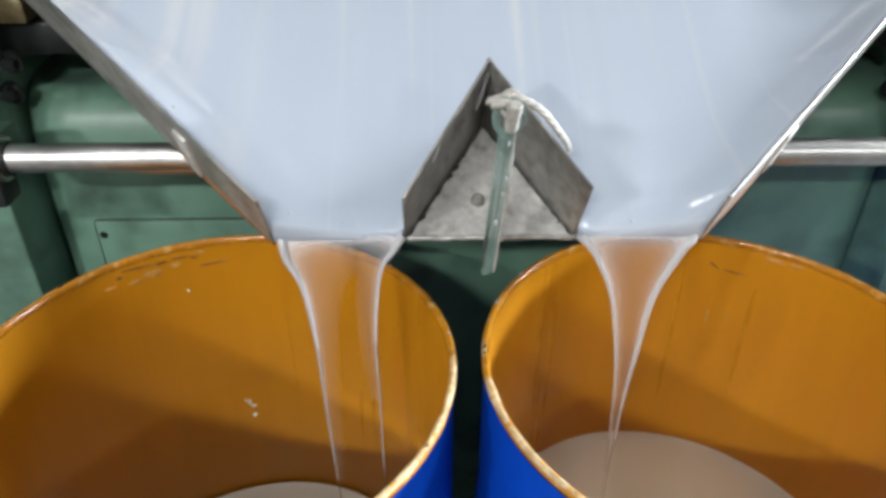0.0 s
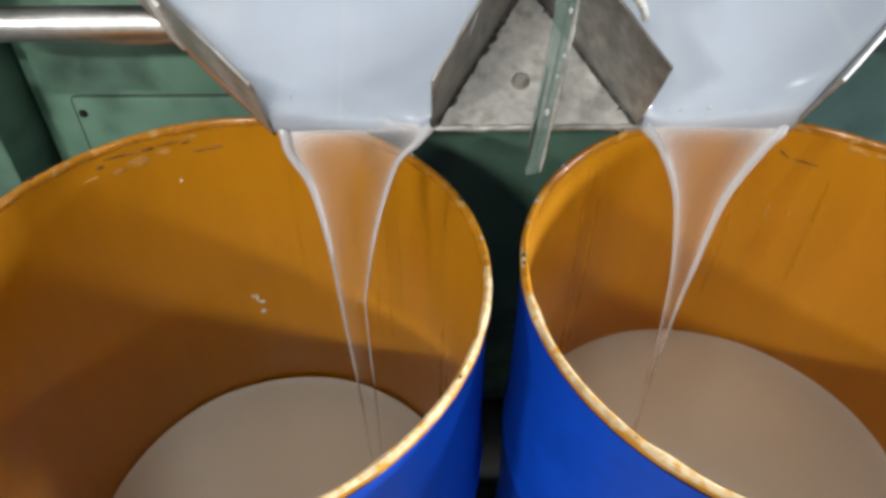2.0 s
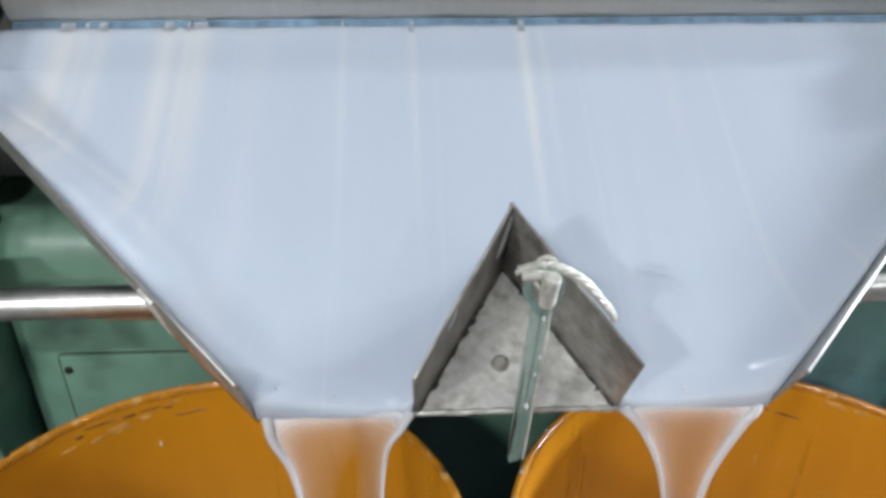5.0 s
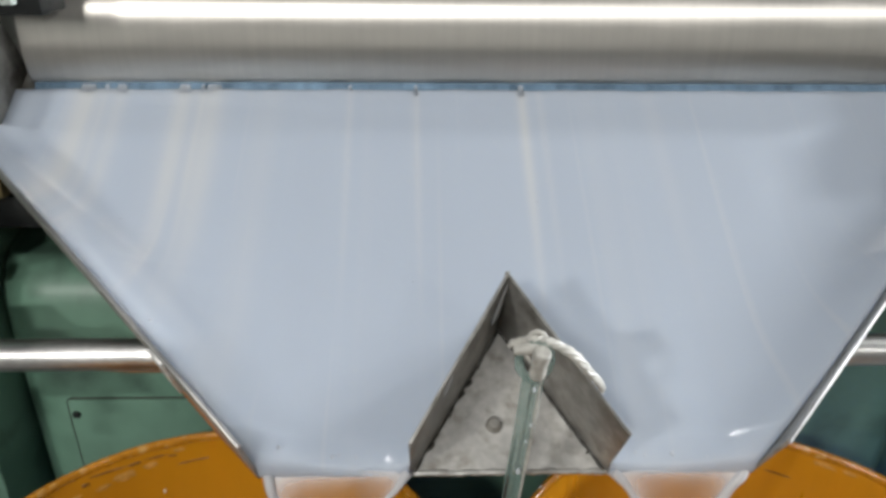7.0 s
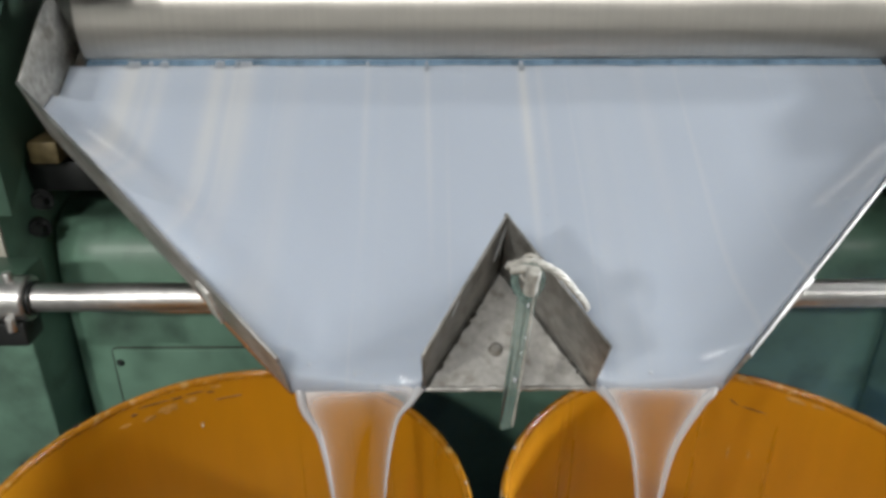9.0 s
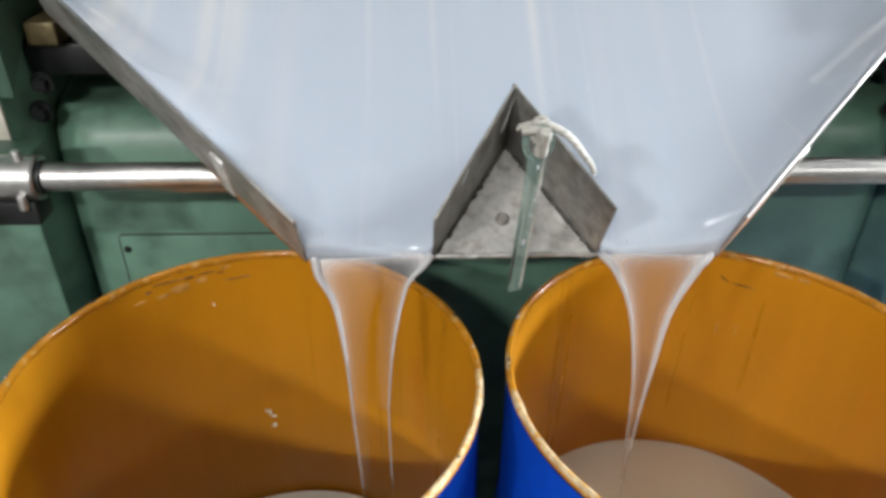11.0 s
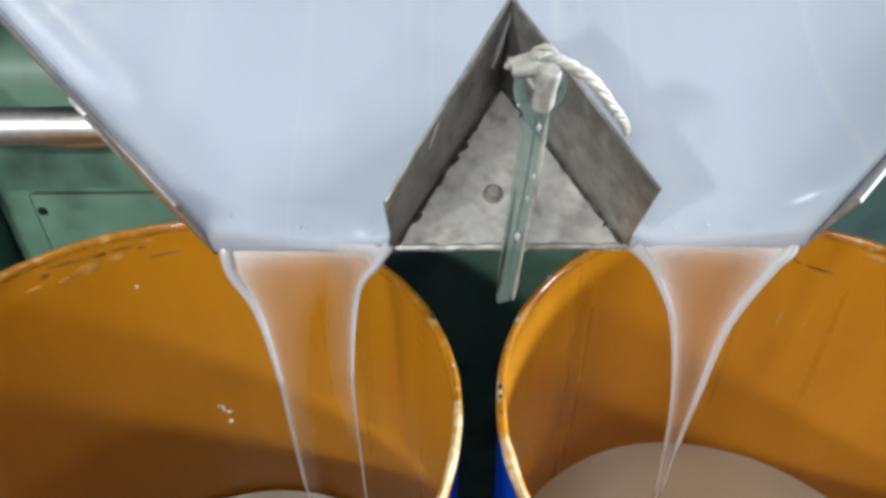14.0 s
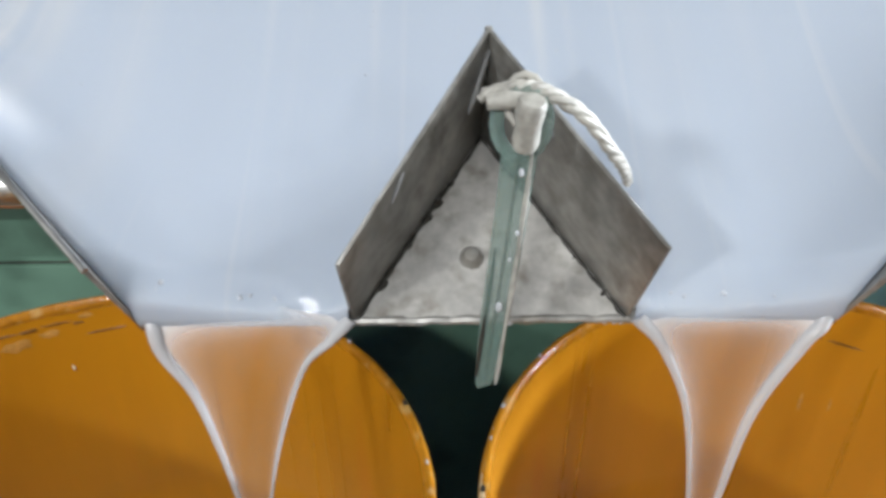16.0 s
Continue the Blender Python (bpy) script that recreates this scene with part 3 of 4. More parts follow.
def paste_flow():
    t = thing("paste_flow", SLOPE, "glossy bluish white paste sheet sliding down the chute", "liquid")
    bm = bmesh.new()
    layer = bm.verts.layers.float.new("streak")
    STREAKS = ((-0.515, 0.016, 0.9), (-0.47, 0.010, 0.5), (-0.49, 0.005, 0.4), (-0.385, 0.012, 0.8), (-0.345, 0.016, 0.7), (-0.36, 0.004, 0.4), (-0.16, 0.004, 0.4), (-0.07, 0.004, 0.5), (0.075, 0.006, 0.9), (0.10, 0.004, 0.35), (0.25, 0.01, 0.2))

    def streak(x, u):
        k = min(1.0, max(0.15, (u - 0.12) / 0.25))
        return k * sum(a * math.exp(-((x - x0 - 0.02 * (TOP_U - u) * (1 if x0 < 0 else 3 * x0)) / (w * (0.6 + 0.5 * k))) ** 2) for x0, w, a in STREAKS)

    HALF, ROWS = 130, 130
    rng = np.random.RandomState(4)
    wave = rng.uniform(0, 6.28, 24)

    def height(x, u, edges):
        h = 0.005 + 0.002 * (1 - u / TOP_U)
        near_wall = min(x - left_x(u), right_x(u) - x)
        grow = min(1.0, max(0.0, (BEND_U + 0.05 - u) / 0.22))
        if u <= BEND_U + 0.05:
            h += (0.012 + (0.054 if x < AX else 0.042) * grow) * math.exp(-((abs(max(near_wall, 0) - 0.007 * grow) / (0.036 + 0.030 * grow)) ** 1.35)) * (1 - 0.45 * (max(0, 0.14 - u) / 0.14) ** 2)
        if u < APEX_U + 0.02:
            d = max(0, edges)
            h += 0.022 * math.exp(-((d / 0.012) ** 1.2)) * min(1, (APEX_U + 0.02 - u) / 0.05)
        h += 0.0006 * math.sin(x * 37 + wave[0] + 2 * math.sin(u * 3)) + 0.0004 * math.sin(x * 83 + wave[1])
        if u > TOP_U - 0.03:
            h += 0.002 * (u - TOP_U + 0.03) / 0.03
        if u < 0.03:
            h *= 0.45 + 0.55 * math.sqrt(max(0, u) / 0.03)
        return h

    def fin_edge(u, side):
        k = max(0, 1 - u / APEX_U)
        return AX + (FIN_L - AX if side < 0 else FIN_R - AX) * k

    sides = []
    us = [(TOP_U - 0.002) * (k / ROWS) ** 1.15 for k in range(ROWS + 1)]
    mids = {}
    for side in (-1, 1):
        grid = []
        for u in us:
            row = []
            a, b = (left_x(u) + 0.001, fin_edge(u, -1) - (0.001 if u < APEX_U else 0)) if side < 0 else (fin_edge(u, 1) + (0.001 if u < APEX_U else 0), right_x(u) - 0.001)
            for i in range(HALF + 1):
                s = i / HALF
                s = 0.5 - 0.5 * math.cos(math.pi * s) * (0.55 + 0.45 * abs(2 * s - 1))
                x = a + (b - a) * s
                if u >= APEX_U and ((side < 0 and i == HALF) or (side > 0 and i == 0)):
                    if u not in mids:
                        mids[u] = bm.verts.new((AX, u, height(AX, u, 0.03)))
                        mids[u][layer] = streak(AX, u)
                    row.append(mids[u])
                    continue
                d = (b - x) if side < 0 else (x - a)
                d = d + max(0, u - APEX_U) * 2
                row.append(bm.verts.new((x, u, height(x, u, d))))
                row[-1][layer] = streak(x, u)
            grid.append(row)
        for r0, r1 in zip(grid, grid[1:]):
            for i in range(HALF):
                bm.faces.new((r0[i], r0[i + 1], r1[i + 1], r1[i]))
        # rounded front edge, rolling over the lip
        last = grid[0]
        for dy, k in ((-0.003, 0.6), (-0.0045, 0.1), (-0.004, -0.8), (-0.002, -1.6)):
            row = [bm.verts.new((v.co.x, dy, v.co.z * k if k > 0 else 0.004 * k)) for v in grid[0]]
            for i in range(HALF):
                bm.faces.new((row[i], row[i + 1], last[i + 1], last[i]))
            last = row
    sheet = part("sheet", bm, milk, t)
    for x0, w, a in STREAKS[:10]:
        if a > 0.35:
            bm = slab([(x0 - w * 0.8, TOP_U - 0.012, 0.0035), (x0 + w * 0.8, TOP_U - 0.012, 0.0035), (x0 + w * 0.55, TOP_U + 0.006, 0.0072), (x0 - w * 0.55, TOP_U + 0.006, 0.0072)], 0.0022, (0, 0, 1), 0.0008)
            part("ridge", bm, milk, sheet, "thick ridge of paste off the blade")
    rng = random.Random(11)
    spots = [(rng.uniform(FIN_R + 0.02, 0.24), rng.uniform(0.006, 0.016), rng.uniform(0.0008, 0.002)) for _ in range(5)]
    spots += [(rng.uniform(-0.205, FIN_L - 0.012), rng.uniform(0.006, 0.016), rng.uniform(0.0008, 0.0022)) for _ in range(8)]
    spots += [(-0.07 + rng.uniform(-0.003, 0.003), rng.uniform(0.2, 0.42), rng.uniform(0.0008, 0.0014)) for _ in range(7)]
    spots += [(0.082, 0.33, 0.0013), (0.09, 0.24, 0.0012), (-0.42, 0.3, 0.0012), (-0.3, 0.2, 0.001), (-0.335, 0.135, 0.002)]
    for x, u, r in spots:
        bm = bmesh.new()
        bmesh.ops.create_icosphere(bm, subdivisions=2, radius=r)
        bmesh.ops.scale(bm, vec=(1, 1, 0.6), verts=bm.verts[:])
        bmesh.ops.translate(bm, vec=(x, u, height(x, u, 0.05)), verts=bm.verts[:])
        part("bubble", bm, wet_bubble, sheet)
    return t


paste_flow()

# ---- falling curtains: thick rims with a thin film between ----
LIP_Y, LIP_Z = 0.731, 1.003


def fall(name, m, label):
    return thing(name, m, label, "liquid", "falling paste")


def strand(pts, radii, t, n=40, drop=0.0):
    """drop: how far below the lip the strand begins; it thins and turns see-through on its way down."""
    bm = tube(pts, radii, 12, n=n)
    layer = bm.verts.layers.float.new("thick")
    for v in bm.verts:
        v[layer] = float(np.interp(drop - v.co.z, (-0.02, 0.04, 0.15, 0.3, 0.42, 0.6), (0.7, 0.68, 0.55, 0.4, 0.18, 0.03)))
    return part("strand", bm, rim_paste, t, "thick glossy rim of the curtain")


def film(edge_a, edge_b, t, n=30, wa=1.0, wb=1.0, skin=0.045, name="film"):
    """A thin skin between two falling edges, thicker towards its top and its edges; wa, wb: 0 where an edge thins out to nothing."""
    A, B = smoothed(edge_a, n), smoothed(edge_b, n)
    bm = bmesh.new()
    layer = bm.verts.layers.float.new("thick")
    W = 26
    skins = []
    for off in (-0.0006, 0.0006):
        rows = []
        for k in range(n + 1):
            row = []
            for i in range(W + 1):
                s = i / W
                q = k
                j = min(int(q), n - 1)
                a, b = A[j].lerp(A[j + 1], q - j), B[j].lerp(B[j + 1], q - j)
                v = bm.verts.new(a.lerp(b, s) + Vector((0, off - 0.002 * math.sin(math.pi * s), 0)))
                w = (b - a).length
                down = k / n
                fade = 1 - 0.75 * down
                rim = 0.018 * math.exp(-3.5 * down) + 0.002
                cut = (1 - (1 - wa) * (1 - min(1, s * 2.2)) ** 1.5) * (1 - (1 - wb) * (1 - min(1, (1 - s) * 2.2)) ** 1.5)
                v[layer] = cut * (0.28 * math.exp(-down / 0.06) + skin * (1 - 0.9 * down)) + (0.5 + 0.25 * math.exp(-6 * down)) * fade * (wa * math.exp(-s * w / rim) + wb * math.exp(-(1 - s) * w / rim))
                row.append(v)
            rows.append(row)
        skins.append(rows)
    f, b = skins
    for k in range(n):
        for i in range(W):
            bm.faces.new((f[k][i], f[k][i + 1], f[k + 1][i + 1], f[k + 1][i]))
            bm.faces.new((b[k][i], b[k + 1][i], b[k + 1][i + 1], b[k][i + 1]))
        for i in (0, W):
            bm.faces.new((f[k][i], f[k + 1][i], b[k + 1][i], b[k][i]))
    for k in (0, n):
        for i in range(W):
            bm.faces.new((f[k][i], f[k][i + 1], b[k][i + 1], b[k][i]))
    return part(name, bm, film_paste, t, "see-through thin paste film")


LL = [(-0.228, 0.770, 1.040), (-0.2135, 0.733, 1.007), (-0.209, 0.7255, 0.985), (-0.193, 0.722, 0.945), (-0.184, 0.72, 0.86), (-0.180, 0.72, 0.74), (-0.173, 0.72, 0.56), (-0.170, 0.72, 0.338)]
RL = [(-0.076, 0.732, 1.012), (-0.086, 0.726, 0.995), (-0.103, 0.722, 0.965), (-0.112, 0.72, 0.88), (-0.111, 0.72, 0.77)]
LR = [(0.127, 0.732, 1.01), (0.148, 0.726, 0.985), (0.172, 0.722, 0.93), (0.189, 0.72, 0.84), (0.197, 0.72, 0.75), (0.202, 0.72, 0.62), (0.206, 0.72, 0.468)]
RR = [(0.275, 0.770, 1.040), (0.2605, 0.733, 1.007), (0.246, 0.726, 0.988), (0.222, 0.722, 0.925), (0.214, 0.72, 0.83), (0.209, 0.72, 0.74), (0.207, 0.72, 0.62), (0.209, 0.72, 0.468)]


def local(pts, o):
    return [(x - o[0], y - o[1], z - o[2]) for x, y, z in pts]


O = (-0.22, 0.73, LIP_Z)
fall_a = fall("paste_fall", pose(*O), "steady white rim of the curtain falling into a drum")
strand(local(LL, O), [0.006, 0.0056, 0.0050, 0.0036, 0.0024, 0.0019, 0.0015, 0.0010], fall_a)
film(local(LL[1:7], O), local([(-0.085, 0.730, 1.008), (-0.105, 0.726, 0.990), (-0.142, 0.722, 0.95), (-0.157, 0.72, 0.87), (-0.160, 0.72, 0.77), (-0.162, 0.72, 0.6)], O), fall_a, wb=0.0, skin=0.05)
PIVOT = (-0.08, 0.73, LIP_Z)
fall_b = fall("paste_fall", pose(*PIVOT), "thin swaying rim of the curtain falling into a drum")
strand(local(RL[:5], PIVOT), [0.006, 0.0038, 0.0022, 0.0017, 0.0014], fall_b)
JOINT = (RL[4][0] - PIVOT[0], RL[4][1] - PIVOT[1], RL[4][2] - PIVOT[2])
tail = strand([(0, 0, 0.004), (0, 0, -0.1), (0.001, 0, -0.2), (0.0, 0, -0.43)], [0.0014, 0.0012, 0.001, 0.0008], fall_b, drop=0.2)
tail.name = "tail"
tail.matrix_basis = pose(*JOINT)
web = [(x - w, y, z) for w, (x, y, z) in zip((0.05, 0.04, 0.028, 0.022, 0.012), RL)]
film(local(web[:5], PIVOT), local(RL[:5], PIVOT), fall_b, wa=0.0)
O = (0.27, 0.73, LIP_Z)
fall_c = fall("paste_fall", pose(*O), "white curtain narrowing to one thread above a drum")
strand(local(LR, O), [0.006, 0.0038, 0.0025, 0.0019, 0.0015, 0.0012, 0.0008], fall_c, drop=0.06)
strand(local(RR, O), [0.006, 0.0056, 0.0050, 0.0040, 0.0027, 0.002, 0.0016, 0.0010], fall_c)
film(local(LR[:6], O), local(RR[1:7], O), fall_c)

# ---- drums ----


def drum():
    t = thing("steel_drum", pose(-0.3015, 0.667, 0), "blue steel drum with orange lacquered inside", "drum", "drums under the chute")
    body = [(0, 0.012), (0.276, 0.012), (0.281, 0.004), (0.285, 0.0), (0.2865, 0.006), (0.2835, 0.014)]
    for z in (0.29, 0.585):
        body += [(0.2835, z - 0.016), (0.2865, z - 0.009), (0.2885, z), (0.2865, z + 0.009), (0.2835, z + 0.016)]
    body += [(0.2835, 0.862)]
    part("shell", lathe(body, 128), blue, t)
    part("lining", lathe([(0.279, 0.868), (0.279, 0.6), (0.281, 0.585), (0.279, 0.57), (0.279, 0.3), (0.281, 0.29), (0.279, 0.28), (0.279, 0.022), (0, 0.02)], 128), orange, t, "orange lacquered inside")
    rng = np.random.RandomState(2)
    bm = bmesh.new()
    prof = [(0.2822 + 0.0046 * math.cos(a), 0.872 + 0.0068 * math.sin(a)) for a in (2 * math.pi * i / 14 for i in range(15))]
    lathe(prof, 160, bm)
    bmesh.ops.remove_doubles(bm, verts=bm.verts[:], dist=1e-5)
    for v in bm.verts:
        v.co += 0.0007 * noise.noise_vector(v.co * 40)
    part("rim", bm, rim_paint, t, "worn curled rim with flaking paint")
    return t


drum_a = drum()
rng = random.Random(21)
for k in range(26):
    a = rng.uniform(0, 2 * math.pi)
    bm = bmesh.new()
    bmesh.ops.create_icosphere(bm, subdivisions=1, radius=rng.uniform(0.0012, 0.0028), matrix=Matrix.Translation((0.283 * math.cos(a), 0.283 * math.sin(a), 0.8785 + rng.uniform(-0.002, 0.001))) @ Matrix.Rotation(a, 4, "Z") @ Matrix.Diagonal((1, rng.uniform(1, 2.2), 0.7, 1)))
    part("chip" if k % 3 else "crumb", bm, grime if k % 3 else falling, drum_a, "dark paint chip" if k % 3 else "dried paste crumb")
drum_a.matrix_world = pose(-0.3015, 0.672, 0)
drum_b = copy_thing(drum_a, pose(0.3015, 0.667, 0, 0, 0, 97))


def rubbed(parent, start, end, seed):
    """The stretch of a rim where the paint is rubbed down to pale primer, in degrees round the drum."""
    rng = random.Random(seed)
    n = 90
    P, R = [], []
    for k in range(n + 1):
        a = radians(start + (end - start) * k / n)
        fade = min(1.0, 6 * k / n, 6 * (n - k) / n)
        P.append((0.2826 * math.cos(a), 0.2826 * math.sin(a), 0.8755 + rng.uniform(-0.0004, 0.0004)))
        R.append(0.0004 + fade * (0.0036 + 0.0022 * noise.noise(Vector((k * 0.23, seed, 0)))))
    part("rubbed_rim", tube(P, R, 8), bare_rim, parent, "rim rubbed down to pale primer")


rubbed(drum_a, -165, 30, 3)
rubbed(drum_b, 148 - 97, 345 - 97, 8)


def mark(parent, name, material_, deg, z, long, high, seed, label, tilt=0.0, proud=0.0012):
    """A thin uneven mark on the curved inside of a drum."""
    rng = random.Random(seed)
    bm = bmesh.new()
    n = 18
    rim = []
    for k in range(n):
        a = 2 * math.pi * k / n
        q = rng.uniform(0.7, 1.15)
        u, v = 0.5 * long * math.cos(a) * q, 0.5 * high * math.sin(a) * q
        u, v = u * math.cos(tilt) - v * math.sin(tilt), u * math.sin(tilt) + v * math.cos(tilt)
        rim.append((u, v))

    def place(u, v, r):
        th = radians(deg) + u / 0.279
        return (r * math.cos(th), r * math.sin(th), z + v)

    base = [bm.verts.new(place(u, v, 0.2788)) for u, v in rim]
    mid = [bm.verts.new(place(u * 0.8, v * 0.8, 0.279 - proud)) for u, v in rim]
    top = bm.verts.new(place(0, 0, 0.279 - proud * 1.3))
    for k in range(n):
        j = (k + 1) % n
        bm.faces.new((base[k], base[j], mid[j], mid[k]))
        bm.faces.new((mid[k], mid[j], top))
    return part(name, bm, material_, parent, label)


for k, (deg, z, long, high, tilt) in enumerate(((125, 0.859, 0.045, 0.0035, 0.1), (118.5, 0.856, 0.018, 0.005, 0), (113, 0.857, 0.03, 0.003, 0.05), (109, 0.853, 0.012, 0.004, 0), (104, 0.838, 0.045, 0.0035, -0.04), (131, 0.853, 0.01, 0.006, 0))):
    mark(drum_a, "scuff", scuffed, deg, z, long, high, k, "dark scuff below the rim", tilt)
for k, (deg, z, long, high) in enumerate(((121.5, 0.842, 0.03, 0.014), (115, 0.846, 0.022, 0.01), (127, 0.838, 0.02, 0.008), (107, 0.860, 0.016, 0.006), (134, 0.842, 0.018, 0.006))):
    mark(drum_a, "smear", smeared, deg, z, long, high, 20 + k, "pale dried smear", proud=0.0005)
for k, (deg, z, long, high) in enumerate(((101, 0.548, 0.006, 0.016), (99.8, 0.538, 0.010, 0.005), (100, 0.516, 0.010, 0.010), (102.2, 0.553, 0.004, 0.007), (112.8, 0.797, 0.003, 0.008))):
    mark(drum_a, "splash", pool, deg, z, long, high, 40 + k, "white paste splash", proud=0.0018)
for k, (deg, z, long, high) in enumerate(((59.5, 0.64, 0.008, 0.36), (54.5, 0.66, 0.006, 0.32), (50, 0.70, 0.005, 0.26), (84, 0.66, 0.006, 0.30), (66, 0.7, 0.004, 0.2))):
    mark(drum_a, "drip_streak", dripped, deg, z, long, high, 60 + k, "darker lacquer run", proud=0.0006)
for k, (deg, z, long, high, tilt) in enumerate(((71.5, 0.831, 0.018, 0.0035, 0.6), (65.5, 0.824, 0.036, 0.0032, 0.08))):
    mark(drum_b, "scuff", scuffed, deg - 97, z, long, high, 80 + k, "bent dark scratch", tilt)
for k, (deg, z, long, high) in enumerate(((124, 0.70, 0.007, 0.34), (129.5, 0.72, 0.006, 0.30), (80, 0.68, 0.006, 0.3), (58, 0.7, 0.007, 0.28))):
    mark(drum_b, "drip_streak", dripped, deg - 97, z, long, high, 90 + k, "darker lacquer run", proud=0.0006)
for k, (deg, z, long, high) in enumerate(((70, 0.735, 0.004, 0.03), (64, 0.74, 0.003, 0.022), (55, 0.86, 0.03, 0.008), (49, 0.862, 0.02, 0.006))):
    mark(drum_b, "smear", smeared, deg - 97, z, long, high, 110 + k, "pale dried smear", proud=0.0005)


def paste_pool(x, z, seed, hit):
    bm = bmesh.new()
    rings, steps = 40, 120
    prev = None
    for i in range(rings + 1):
        r = 0.2785 * i / rings
        ring = []
        for k in range(steps if i else 1):
            a = 2 * math.pi * k / steps
            p = Vector((r * math.cos(a), r * math.sin(a), 0))
            h = 0.0035 * noise.noise(p * 7 + Vector((seed, 0, 0))) + 0.008 * math.exp(-((p - Vector(hit)).length / 0.05) ** 2)
            h += 0.004 * max(0, (r - 0.262) / 0.0165) ** 2 - 0.02 * (r / 0.2785) ** 2 + 0.02
            ring.append(bm.verts.new((p.x, p.y, h)))
        if prev:
            for k in range(steps):
                q = list(dict.fromkeys([prev[k % len(prev)], prev[(k + 1) % len(prev)], ring[(k + 1) % steps], ring[k]]))
                bm.faces.new(q)
        prev = ring
    low = [bm.verts.new((v.co.x, v.co.y, -0.03)) for v in prev]
    for k in range(steps):
        bm.faces.new((prev[k], low[k], low[(k + 1) % steps], prev[(k + 1) % steps]))
    t = thing("paste_pool", pose(x, 0.667, z), "off-white paste standing in a part-filled drum", "liquid")
    part("surface", bm, pool, t)
    rng = random.Random(seed)
    for k in range(4):
        bm = bmesh.new()
        dx, dy = rng.uniform(-0.03, 0.03), rng.uniform(-0.05, 0.02)
        r = (hit[0] + dx, hit[1] + dy)
        top = 0.02 - 0.02 * (r[0] ** 2 + r[1] ** 2) / 0.2785 ** 2 + 0.008 * math.exp(-(dx * dx + dy * dy) / 0.0025)
        bmesh.ops.create_icosphere(bm, subdivisions=2, radius=rng.uniform(0.002, 0.0034), matrix=Matrix.Translation((r[0], r[1], top)) @ Matrix.Diagonal((1, 1, 0.5, 1)))
        part("bubble", bm, pool, t, "small paste bubble")
    return t


paste_pool(-0.3015, 0.336, 1, (0.1355, 0.053, 0))
paste_pool(0.3015, 0.457, 5, (-0.094, 0.053, 0))

# ---- the clear strip tied to the divider ----


def tie():
    t = thing("tie_cord", pose(0.1, 0.70, 1.13), "pale paste-soaked cord tied to the divider fin", "cord")
    o = (0.1, 0.70, 1.13)
    main = [(0.099, 0.705, 1.128), (0.094, 0.698, 1.140), (0.084, 0.693, 1.154), (0.066, 0.69, 1.176), (0.044, 0.688, 1.190), (0.028, 0.688, 1.192), (0.012, 0.690, 1.187)]
    for k in range(3):
        P = smoothed(local(main, o), 60)
        bm = tube([p + 0.0019 * Vector((math.cos(i * 0.55 + k * 2.09) * 0.7, math.cos(i * 0.55 + k * 2.09), math.sin(i * 0.55 + k * 2.09))) for i, p in enumerate(P)], [0.0020, 0.0026, 0.0026], 8)
        part("cord_strand", bm, rope, t)
    loop = [(0.034 + 0.010 * math.cos(a), 0.686 + 0.006 * math.sin(a), 1.186 + 0.012 * math.sin(a)) for a in (0.52 * i for i in range(13))]
    part("cord_turn", tube(local(loop, o), 0.0022, 8), rope, t, "turn of cord")
    bm = lathe([(0, -0.016), (0.0062, -0.015), (0.0072, -0.010), (0.0068, 0.0), (0.0078, 0.008), (0.0080, 0.012), (0.0068, 0.0145), (0, 0.015)], 28)
    for v in bm.verts:
        v.co += 0.0004 * noise.noise_vector(v.co * 200)
    bmesh.ops.transform(bm, matrix=pose(0.035 - o[0], 0.676 - o[1], 1.177 - o[2], 12, 4, 0), verts=bm.verts[:])
    part("knot", bm, rope, t, "stiff grey sleeve of the knot")
    part("cord_end", tube(local([(0.034, 0.681, 1.188), (0.024, 0.681, 1.188), (0.014, 0.682, 1.187)], o), [0.0042, 0.0050, 0.0046], 12, n=12), rope, t, "short cut cord end")
    return t


tie()


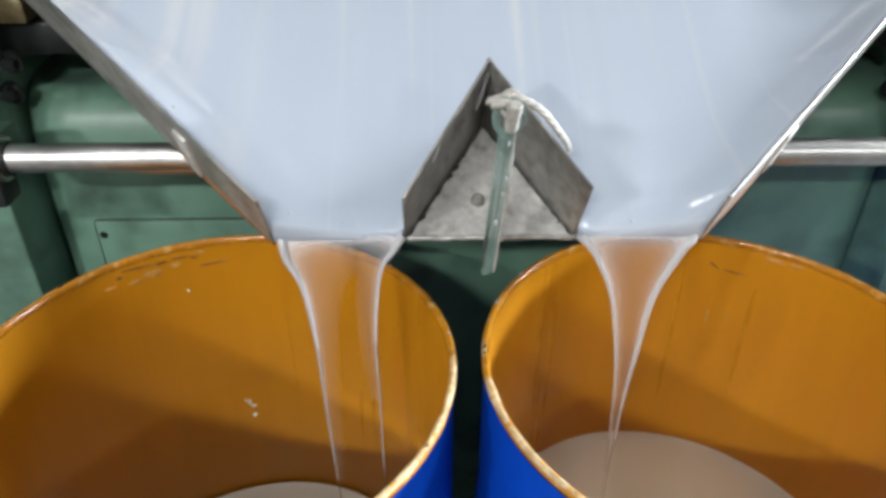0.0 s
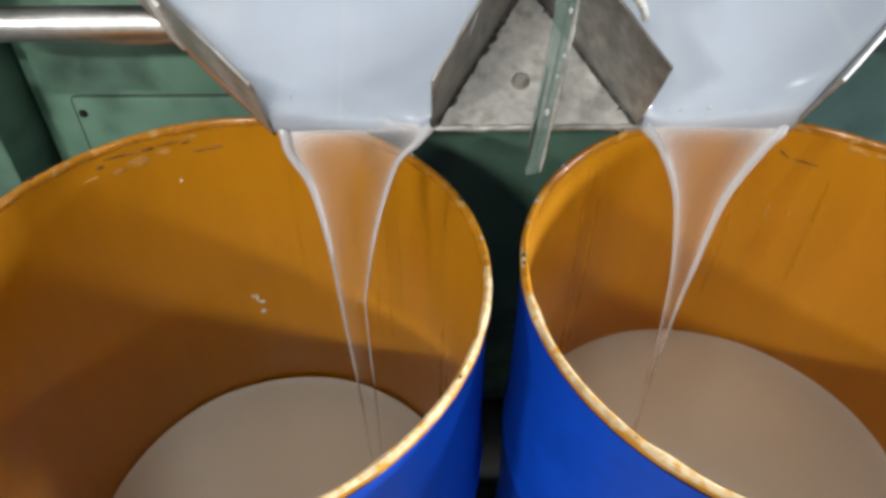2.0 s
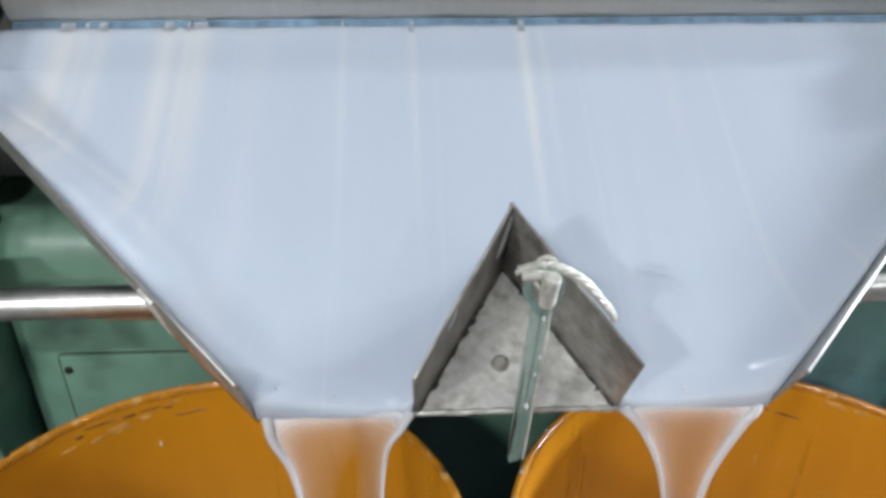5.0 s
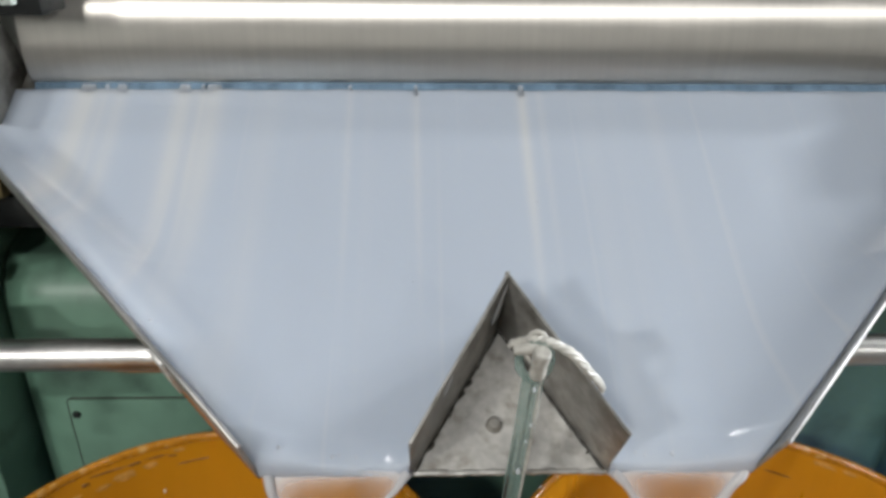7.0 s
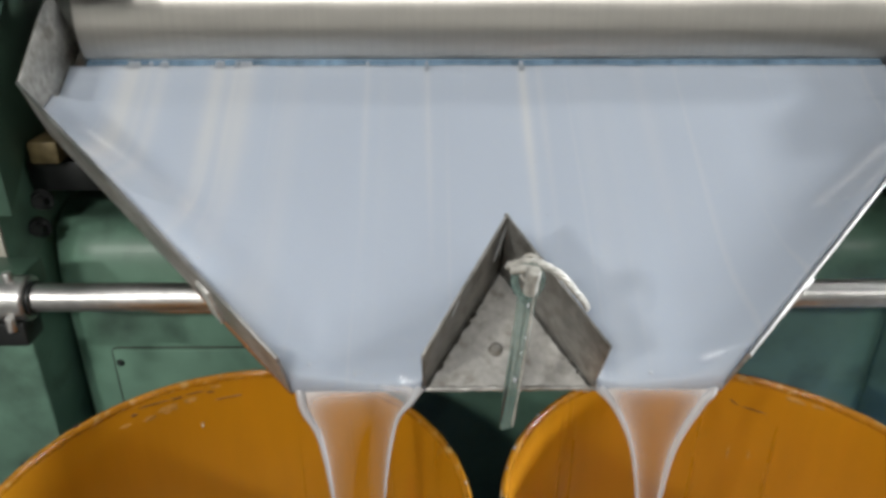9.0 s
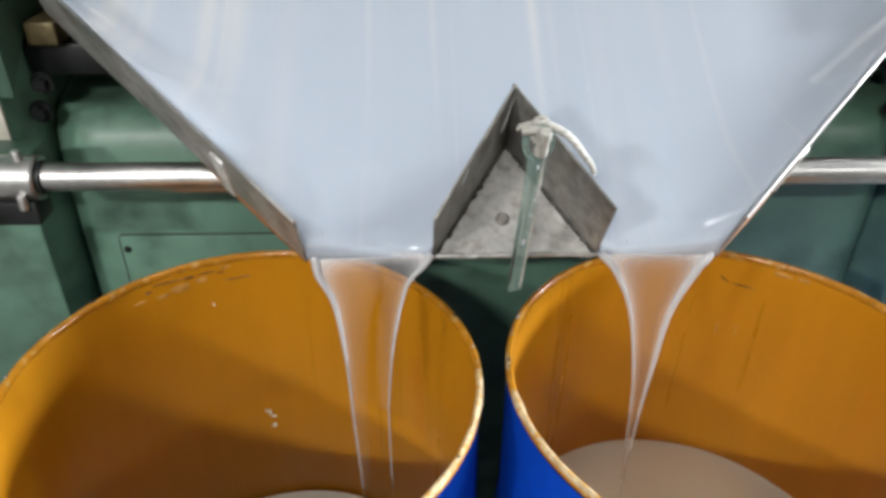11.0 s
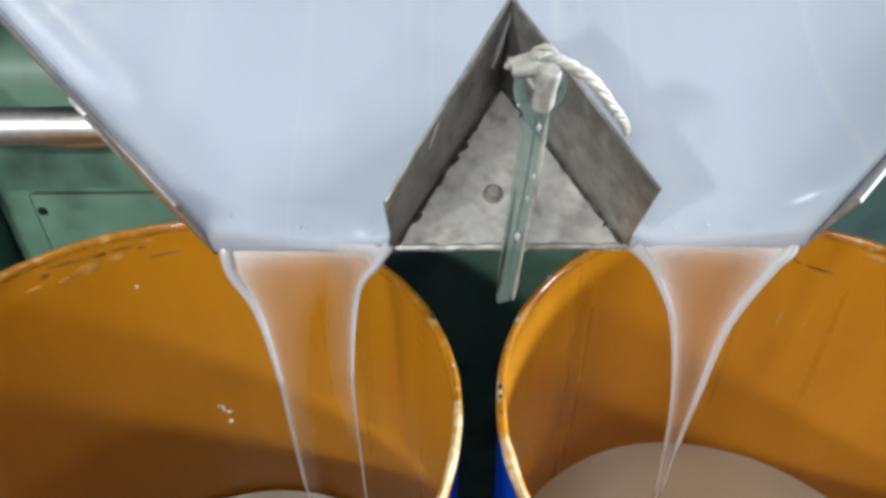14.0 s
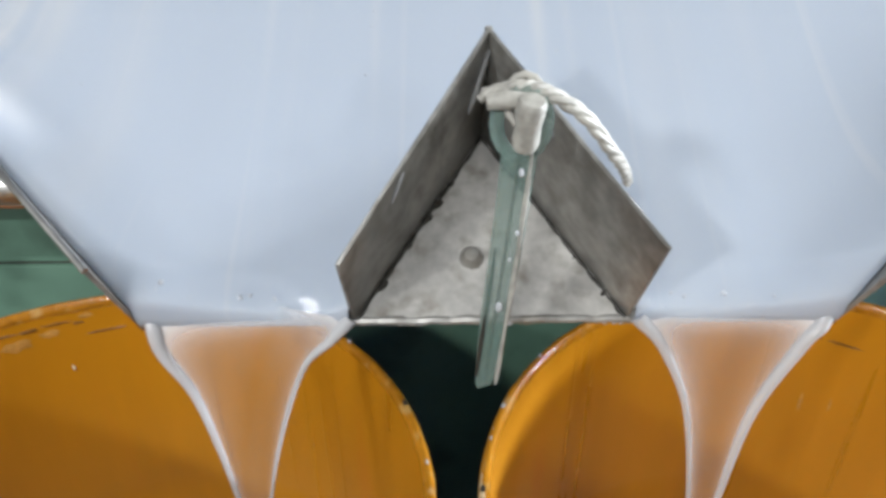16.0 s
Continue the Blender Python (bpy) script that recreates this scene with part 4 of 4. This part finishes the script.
def strip():
    t = thing("plastic_strip", pose(0.033, 0.684, 1.18), "clear green plastic strip hanging from the cord", "strip")
    bm = bmesh.new()
    W = [(0.172, 0.0085), (0.165, 0.0092), (0.14, 0.0088), (0.10, 0.0088), (0.06, 0.0085), (0.03, 0.0072), (0.004, 0.0052), (0.0, 0.0035)]
    for s in (-1, 1):
        P = [(-0.016 * (1 - h / 0.185) ** 1.2 + s * w * 0.50, 0.004 * (1 - h / 0.185) + 0.001 * s, h - 0.193) for h, w in W]
        tube(P, [w * 0.6 for h, w in W], 10, 0.5, bm, 30)
    part("blade", bm, plastic, t)
    rng = random.Random(9)
    for h in (0.16, 0.122, 0.104, 0.07):
        bm = bmesh.new()
        bmesh.ops.create_icosphere(bm, subdivisions=2, radius=rng.uniform(0.0012, 0.0026), matrix=Matrix.Translation((-0.016 * (1 - h / 0.185) ** 1.2 + rng.uniform(0.0, 0.005), -0.003, h - 0.193)) @ Matrix.Diagonal((0.8, 0.6, 1.5, 1)))
        part("drop", bm, falling, t, "dried paste drop")
    part("dirty_edge", tube([(-0.016 * (1 - h / 0.185) ** 1.2 - 0.0062, 0.001, h - 0.193) for h in (0.11, 0.09, 0.07, 0.05, 0.03, 0.012)], [0.0006, 0.0014, 0.0016, 0.0018, 0.0014, 0.0008], 8), grime, t, "dirty dark edge")
    part("worn_edge", tube([(-0.016 * (1 - h / 0.185) ** 1.2 + 0.0068, -0.001, h - 0.193) for h in (0.17, 0.14, 0.11, 0.08, 0.05, 0.02, 0.006)], [0.0008, 0.0018, 0.0012, 0.0017, 0.0009, 0.0016, 0.0008], 8), rope, t, "pale crusted edge")
    a = [(0.0135 * math.cos(k), 0.003, -0.007 + 0.019 * math.sin(k)) for k in (0.3927 * i for i in range(17))]
    part("loop", tube(a, 0.0040, 10), plastic, t, "moulded loop round the cord")
    return t


strip()


# ---- what moves ----
def motions():
    sway = [(0, 0), (1.5, -1), (1.8, 5), (2.1, 12), (2.5, 13.5), (2.8, 10), (3.0, 1), (3.6, -2), (4.2, -2), (6.3, 1), (7.5, 3), (8.8, 1.5), (9.2, 7), (9.6, 13), (10.2, 11), (11.2, 5), (12.3, 11), (12.5, 12), (12.8, 2), (13.4, -2), (14.0, 2), (14.5, 11), (15.2, 12), (16, 12.5)]
    walk(fall_b, [(s, pose(*PIVOT, 0, a, 0)) for s, a in sway])
    drift = [(0, 0.3), (0.5, 1.2), (1, 1), (1.8, 0.2), (2.4, -1.3), (3.0, 1.5), (3.5, 2), (4.2, 1.5), (6.3, 0), (9, 0), (10.2, 0), (12.3, 0), (12.6, 0.5), (13, 1.5), (13.5, 2), (14, 1), (14.5, -1.5), (15, -2), (16, -2.3)]
    walk(fall_a, [(s, pose(-0.22, 0.73, LIP_Z, 0, a, 0)) for s, a in drift])
    walk(tail, [(s, pose(*JOINT, 0, -a, 0)) for s, a in sway])
    walk(roller, [(0.5 * k, pose(AX, 1.340, 1.339, 30 * k, 0, 0)) for k in range(33)])


motions()
